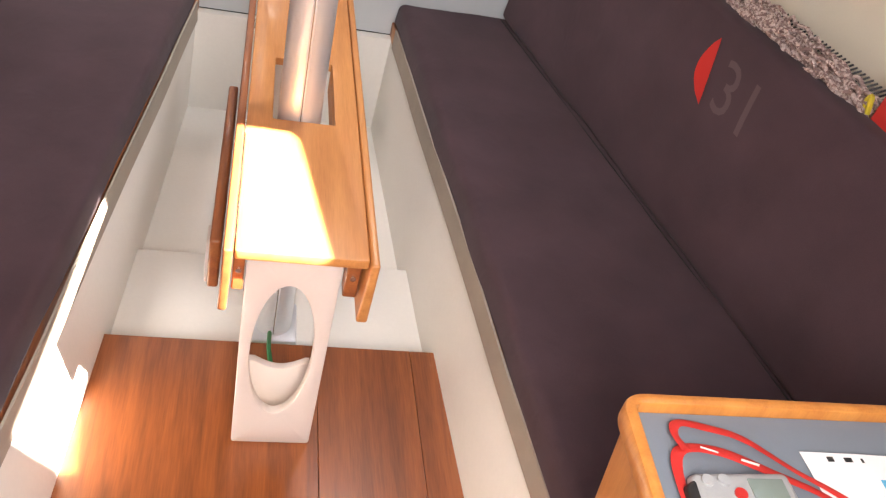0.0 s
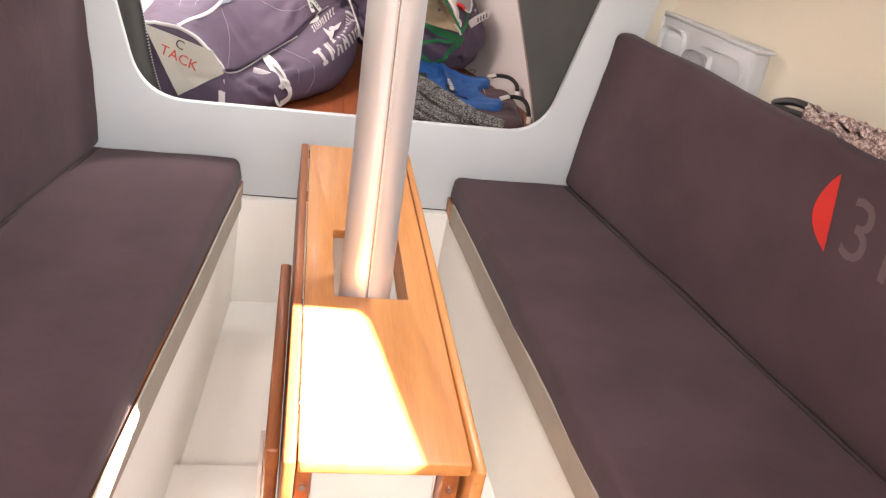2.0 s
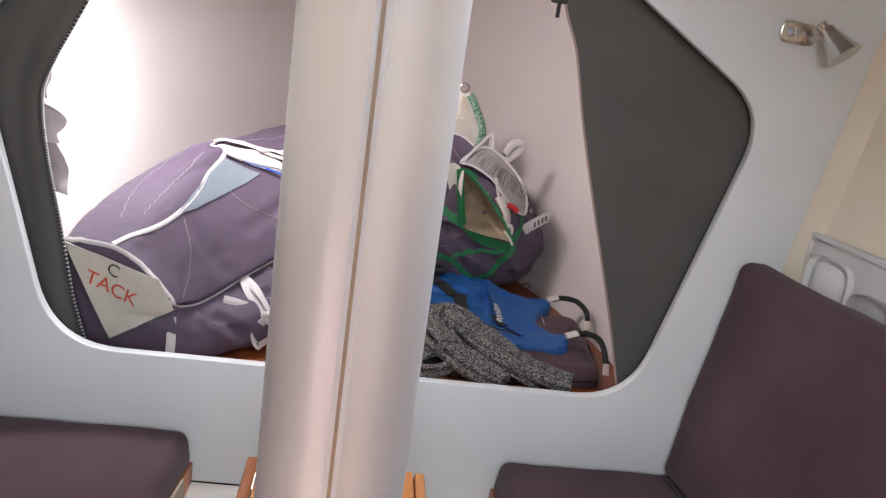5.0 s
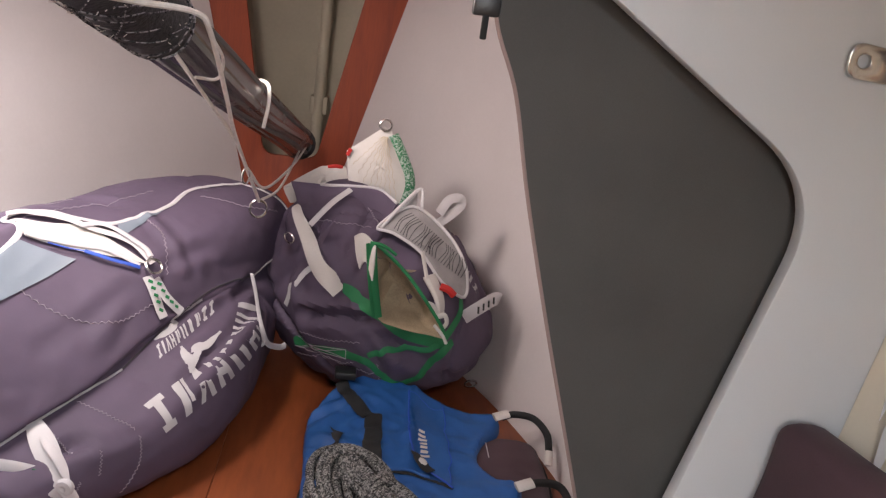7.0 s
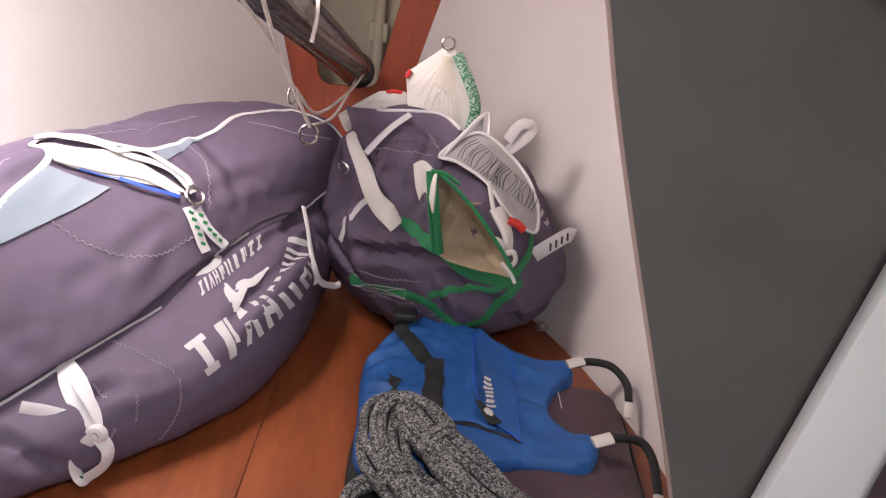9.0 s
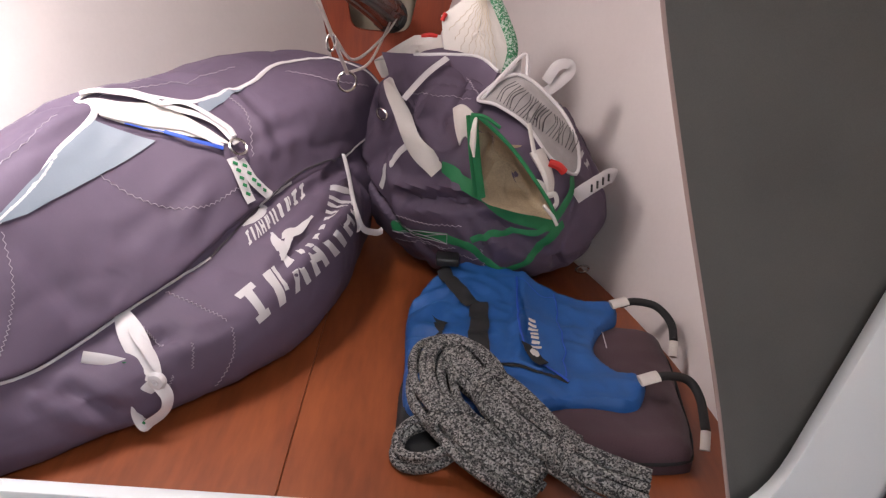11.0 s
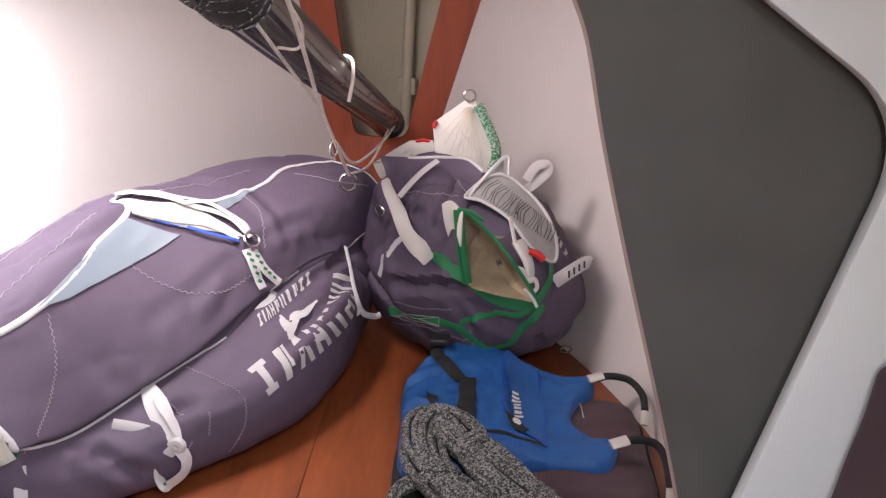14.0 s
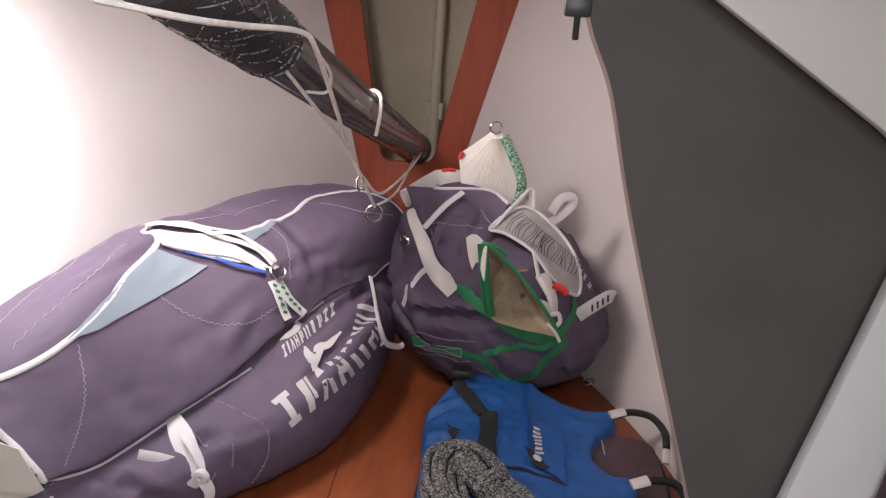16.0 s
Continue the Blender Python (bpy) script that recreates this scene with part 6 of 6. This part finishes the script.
LAYERS = [(-0.034 + 0.0170 * k, (0.004, 0.010, 0.013, 0.009, 0.001)[k]) for k in range(5)] + [(-0.038 + 0.019 * k, -0.012) for k in range(5)] + [(-0.030 + 0.020 * k, -0.028) for k in range(4)]
for lat0, up0 in LAYERS:
    drift, ph, lift = rnd.uniform(-0.010, 0.010), rnd.uniform(0, 6.28), rnd.uniform(-0.003, 0.004)
    pts = []
    for j in range(0, len(line), 3):
        t, sd = across(j)
        f = j / (len(line) - 1)
        squeeze = 1 - 0.22 * math.exp(-((f - 0.64) / 0.04) ** 2) - 0.22 * math.exp(-((f - 0.20) / 0.05) ** 2) - 0.30 * math.exp(-((f - 0.86) / 0.05) ** 2)
        pts.append(line[j] + sd * ((lat0 + drift * math.sin(7 * f + ph)) * squeeze) + Vector((0, 0, up0 + lift + 0.003 * math.sin(13 * f + ph))))
    part("strand", tube(spline(pts, 4), 0.0082, 8), M_HANK, hank)
for f, turns, lean in ((0.64, 2, 0.35), (0.20, 2, -0.3), (0.85, 3, 0.2)):
    j = int(f * (len(line) - 1))
    t, sd = across(j)
    for q in range(turns):
        c = line[j] + t * 0.0135 * (q - (turns - 1) / 2) + Vector((0, 0, -0.006))
        part("whipping", tube([c + sd * (0.036 * math.cos(a)) + Vector((0, 0, 0.026 * math.sin(a))) + t * lean * 0.03 * math.cos(a) for a in (2 * math.pi * w / 20 for w in range(20))], 0.0070, 8, closed=True), M_HANK, hank)
for r, dz in ((0.055, 0.0), (0.045, 0.013), (0.052, 0.024)):
    c = Vector((0.222, 3.745, BERTH + 0.012 + dz))
    part("strand", tube([c + Vector((r * math.cos(a), r * 0.8 * math.sin(a), 0.020 * math.cos(a - 0.6) + 0.020)) for a in (2 * math.pi * j / 26 for j in range(26))], 0.0081, 8, closed=True), M_HANK, hank)

# ---- saloon: small fittings ----
light = thing("reading_lamp", "small brushed steel reading lamp on the bulkhead", "lamp", (0.89, 3.497, 1.47))
plate_o = rounded([(0.842, 1.452, 0.02), (0.925, 1.448, 0.02), (0.925, 1.492, 0.02), (0.842, 1.500, 0.02)], 6)
hole = [Vector((0.864 + 0.009 * math.cos(a), 1.475 + 0.009 * math.sin(a))) for a in (2 * math.pi * k / 14 for k in range(14))]
part("back_plate", plate(plate_o, [hole], -0.008, lambda u, v, d: (u, 3.498 + d, v), 0.002), M_STEEL, light)
part("arm", tube(spline([(0.905, 3.490, 1.468), (0.915, 3.465, 1.468), (0.925, 3.450, 1.472)], 4), 0.008, 10), M_STEEL, light)
part("shade", tube([Vector((0.920, 3.450, 1.490)).lerp(Vector((0.955, 3.412, 1.440)), k / 8) for k in range(9)], lambda t: 0.015 + 0.022 * t ** 1.3, 20, cap=True), M_STEEL, light)
part("knob", tube([Vector((0.905, 3.452, 1.498)), Vector((0.915, 3.450, 1.490))], 0.012, 12), M_STEEL, light)
light.location += Vector((-0.014, 0, 0.012))
hook = thing("curtain_clip", "black plastic clip and strap at the curtain's top", "clip", (0.362, 3.56, 1.49))
part("clip", box(0.335, 0.372, 3.555, 3.572, 1.475, 1.50, 0.004), M_BLACK, hook)
part("strap", box(0.349, 0.358, 3.556, 3.561, 1.445, 1.478, 0.002), M_WEB, hook)

handle = thing("grab_loop", "black rubber-covered loop handle standing behind the backrest", "handle", (-1.0, 3.2, 0.83))
part("grip", tube(spline([(-1.033, 3.145, 0.91), (-1.033, 3.145, 1.022), (-1.034, 3.17, 1.058), (-1.036, 3.225, 1.068), (-1.036, 3.30, 1.043), (-1.034, 3.36, 0.98), (-1.033, 3.385, 0.85)], 8), 0.0165, 12), M_BLACK, handle)
part("sleeve", tube([Vector((-1.033, 3.145, 0.86)), Vector((-1.033, 3.145, 0.975))], 0.020, 12), M_SAIL, handle, "white sleeve")

tub = thing("storage_box", "translucent plastic storage box on the shelf behind the backrest", "box", (1.08, 3.05, 0.825))


def slab(y0, y1, z0, z1, grow=0.0, bevel=0.01):
    c = [(top_x(1, y0) + 0.145 - grow, y0), (top_x(1, y1) + 0.145 - grow, y1), (hull_x(1, y1, 0.9) - 0.008 + grow, y1), (hull_x(1, y0, 0.9) - 0.008 + grow, y0)]
    return hexa([(x, y, z0) for x, y in c], [(x, y, z1) for x, y in c], bevel, 3)


part("body", slab(3.0, 3.47, 0.826, 1.046, 0.0), M_FROST, tub)
part("lid", slab(2.99, 3.475, 1.047, 1.060, 0.004, 0.005), M_FROST, tub)
for k, (ya, yb, za, zb) in enumerate(((3.03, 3.18, 0.84, 1.01), (3.19, 3.31, 0.84, 0.98), (3.32, 3.45, 0.84, 1.02))):
    part("contents", slab(ya, yb, za, zb, -0.02, 0.035), M_PAPER if k != 1 else M_GREYCLOTH, tub)

throw = thing("knitted_throw", "pinkish beige knitted throw bundled on the shelf", "throw", (1.22, 2.3, 0.9))
rnd = random.Random(5)
for k in range(36):
    ph, rr, w = rnd.uniform(0, 6.28), rnd.uniform(0.012, 0.044), rnd.uniform(-1.6, 2.6)
    pts = []
    for j in range(46):
        f = j / 45
        y = 2.66 - 0.69 * f
        cx = top_x(1, y) + 0.085
        pts.append(Vector((cx + rr * math.cos(ph + w * f * 3), y + 0.012 * math.sin(40 * f + ph), 0.955 + 0.03 * math.sin(3.1 * f) + rr * 0.9 * math.sin(ph + w * f * 3) + 0.006 * math.sin(70 * f + ph))))
    part("yarn", tube(pts, 0.0058, 6), M_KNIT, throw)
for k in range(30):
    y = 2.42 - 0.0145 * k
    x = top_x(1, y) + 0.150
    part("fringe", tube([Vector((x - 0.022, y, 0.985)), Vector((x + 0.004, y - 0.006, 1.004))], 0.0030, 5), M_BLACK, throw)
cable = thing("coiled_cable", "dark cable with a white tie lying on the shelf", "cable", (1.12, 2.72, 0.9))
part("cable", tube(spline([(1.10, 2.80, 0.96), (1.12, 2.74, 0.985), (1.15, 2.66, 0.985), (1.17, 2.60, 0.97), (1.14, 2.66, 0.965), (1.11, 2.76, 0.955)], 6, True), 0.011, 8, closed=True), M_BLACK, cable)
part("tie", tube([Vector((1.135, 2.70, 0.977)) + Vector((0.006 * math.cos(a), 0.020 * math.cos(a), 0.018 * math.sin(a))) for a in (2 * math.pi * k / 14 for k in range(14))], 0.004, 6, closed=True), M_SAIL, cable)
crate = thing("red_case", "red plastic case standing on the shelf", "case", (1.35, 1.6, 0.83))
part("case", hexa([(1.37, 1.40, 0.83), (1.258, 1.965, 0.83), (1.38, 1.965, 0.83), (1.50, 1.40, 0.83)], [(1.37, 1.40, 1.05), (1.258, 1.955, 1.05), (1.37, 1.955, 1.05), (1.49, 1.40, 1.05)], 0.015, 3), M_RED, crate)
part("cord", tube(spline([(1.275, 1.98, 0.95), (1.255, 1.985, 0.99), (1.252, 1.975, 1.01), (1.26, 1.97, 0.97)], 6), 0.007, 8), M_YELLOW, crate, "yellow cord")

# ---- on the chart table ----
DZ = 0.7387
lany = thing("lanyard", "red woven lanyard looped on the chart table", "lanyard", (0.7, 1.15, DZ))
for pts, w in (([(0.535, 1.00, DZ + 0.006), (0.528, 1.09, DZ + 0.006), (0.545, 1.165, DZ + 0.009), (0.615, 1.168, DZ + 0.009), (0.70, 1.13, DZ + 0.007), (0.79, 1.08, DZ + 0.006), (0.86, 1.0, DZ + 0.006), (0.90, 0.92, DZ + 0.005)], 0.0095),
               ([(0.556, 1.165, DZ + 0.014), (0.548, 1.20, DZ + 0.012), (0.565, 1.222, DZ + 0.010), (0.615, 1.215, DZ + 0.008), (0.675, 1.195, DZ + 0.007), (0.745, 1.135, DZ + 0.007), (0.815, 1.075, DZ + 0.010), (0.88, 0.98, DZ + 0.010)], 0.008)):
    sp = spline(pts, 8)
    part("band", tube(sp, w * 1.08, 8, flat=0.16, normals=[Vector((0.3 * math.sin(i * 0.2), 0.2, 1)).normalized() for i in range(len(sp))]), M_RED, lany)
for q in ((0.60, 1.170), (0.665, 1.148)):
    part("print_bar", tube([Vector((q[0] - 0.014, q[1] + 0.004, DZ + 0.0105)), Vector((q[0] + 0.014, q[1] - 0.006, DZ + 0.0105))], 0.0025, 4), M_SAIL, lany)
meter = thing("handheld_meter", "grey handheld meter with a small display and red button", "instrument", (0.69, 1.0, DZ))
part("body", hexa([(0.575, 0.92, DZ), (0.775, 0.92, DZ), (0.765, 1.112, DZ), (0.585, 1.108, DZ)], [(0.582, 0.925, DZ + 0.024), (0.768, 0.925, DZ + 0.024), (0.757, 1.104, DZ + 0.024), (0.593, 1.100, DZ + 0.024)], 0.01, 3), M_METER, meter)
part("grip", hexa([(0.560, 0.92, DZ), (0.588, 0.92, DZ), (0.600, 1.100, DZ), (0.572, 1.085, DZ)], [(0.563, 0.925, DZ + 0.02), (0.586, 0.925, DZ + 0.02), (0.598, 1.095, DZ + 0.02), (0.576, 1.08, DZ + 0.02)], 0.006), M_BLACK, meter)
part("display", box(0.680, 0.742, 1.02, 1.09, DZ + 0.0235, DZ + 0.0262, 0.001), M_LCD, meter, "grey-green display")
for x, y, m in ((0.610, 1.085, M_METER), (0.638, 1.086, M_METER), (0.658, 1.062, M_RED)):
    part("button", tube([Vector((x, y, DZ + 0.022)), Vector((x, y, DZ + 0.0275))], 0.0105, 14), m, meter)
sheet = thing("paper_sheet", "white printed sheet with a blue mark lying on the chart table", "paper", (0.95, 0.95, DZ))
part("paper", grid_surface(lambda u, v: (0.800 + 0.30 * u + 0.02 * v, 1.160 - 0.012 * u - 0.42 * v, DZ + 0.004 + 0.004 * math.sin(u * 3)), 10, 10, 0.0006), M_PAPER, sheet)
for k in range(5):
    part("print_bar", box(0.845 + 0.032 * k, 0.856 + 0.032 * k + 0.004 * (k % 2), 1.140 - 0.001 * k, 1.149 - 0.001 * k, DZ + 0.0062, DZ + 0.0082), M_BLACK, sheet)
part("blue_mark", box(0.925, 0.945, 1.06, 1.105, DZ + 0.0065, DZ + 0.0087), M_LIGHTBLUE, sheet)

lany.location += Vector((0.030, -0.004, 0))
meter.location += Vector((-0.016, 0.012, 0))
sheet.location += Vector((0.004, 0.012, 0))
# the chart table and what lies on it, shrunk about the first eye point to fit its view
shrink_to_eye = Matrix.Translation((-0.023, 0.069, 0.298)) @ Matrix.Scale(0.83, 4)
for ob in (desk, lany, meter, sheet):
    ob.matrix_world = shrink_to_eye @ Matrix.Translation(ob.location)

# ---- more small things ----
bundle = thing("rolled_cloth", "pale grey cloth folded behind the curtain's zip edge", "cloth", (-0.75, 3.66, 1.05))
for za, zb, xa, xb, tip in ((1.235, 1.112, -0.765, -0.745, 0.012), (1.108, 1.012, -0.777, -0.715, 0.040), (1.010, 0.890, -0.725, -0.695, 0.006)):
    def fold_at(u, v, za=za, zb=zb, xa=xa, xb=xb, tip=tip):
        z = za + (zb - za) * v
        edge = xa - 0.010 + (xb - xa) * v + tip * math.sin(math.pi * min(1.0, v * 1.25)) + 0.004 * noise.noise(Vector((v * 5, za * 9, 0)))
        return Vector((edge - 0.10 * u, 3.645 + 0.022 * math.sin(math.pi * v) * (1 - u) + 0.018 * u + 0.006 * noise.noise(Vector((u * 4, z * 22, 3))), z + 0.012 * u))
    part("fold", grid_surface(fold_at, 8, 18, 0.006), M_GREYCLOTH, bundle)
part("leaf_bracket", tube([Vector((-0.194, 1.86, 0.47)), Vector((-0.201, 1.86, 0.47))], 0.062, 20), M_LEG, table, "white leaf bracket")
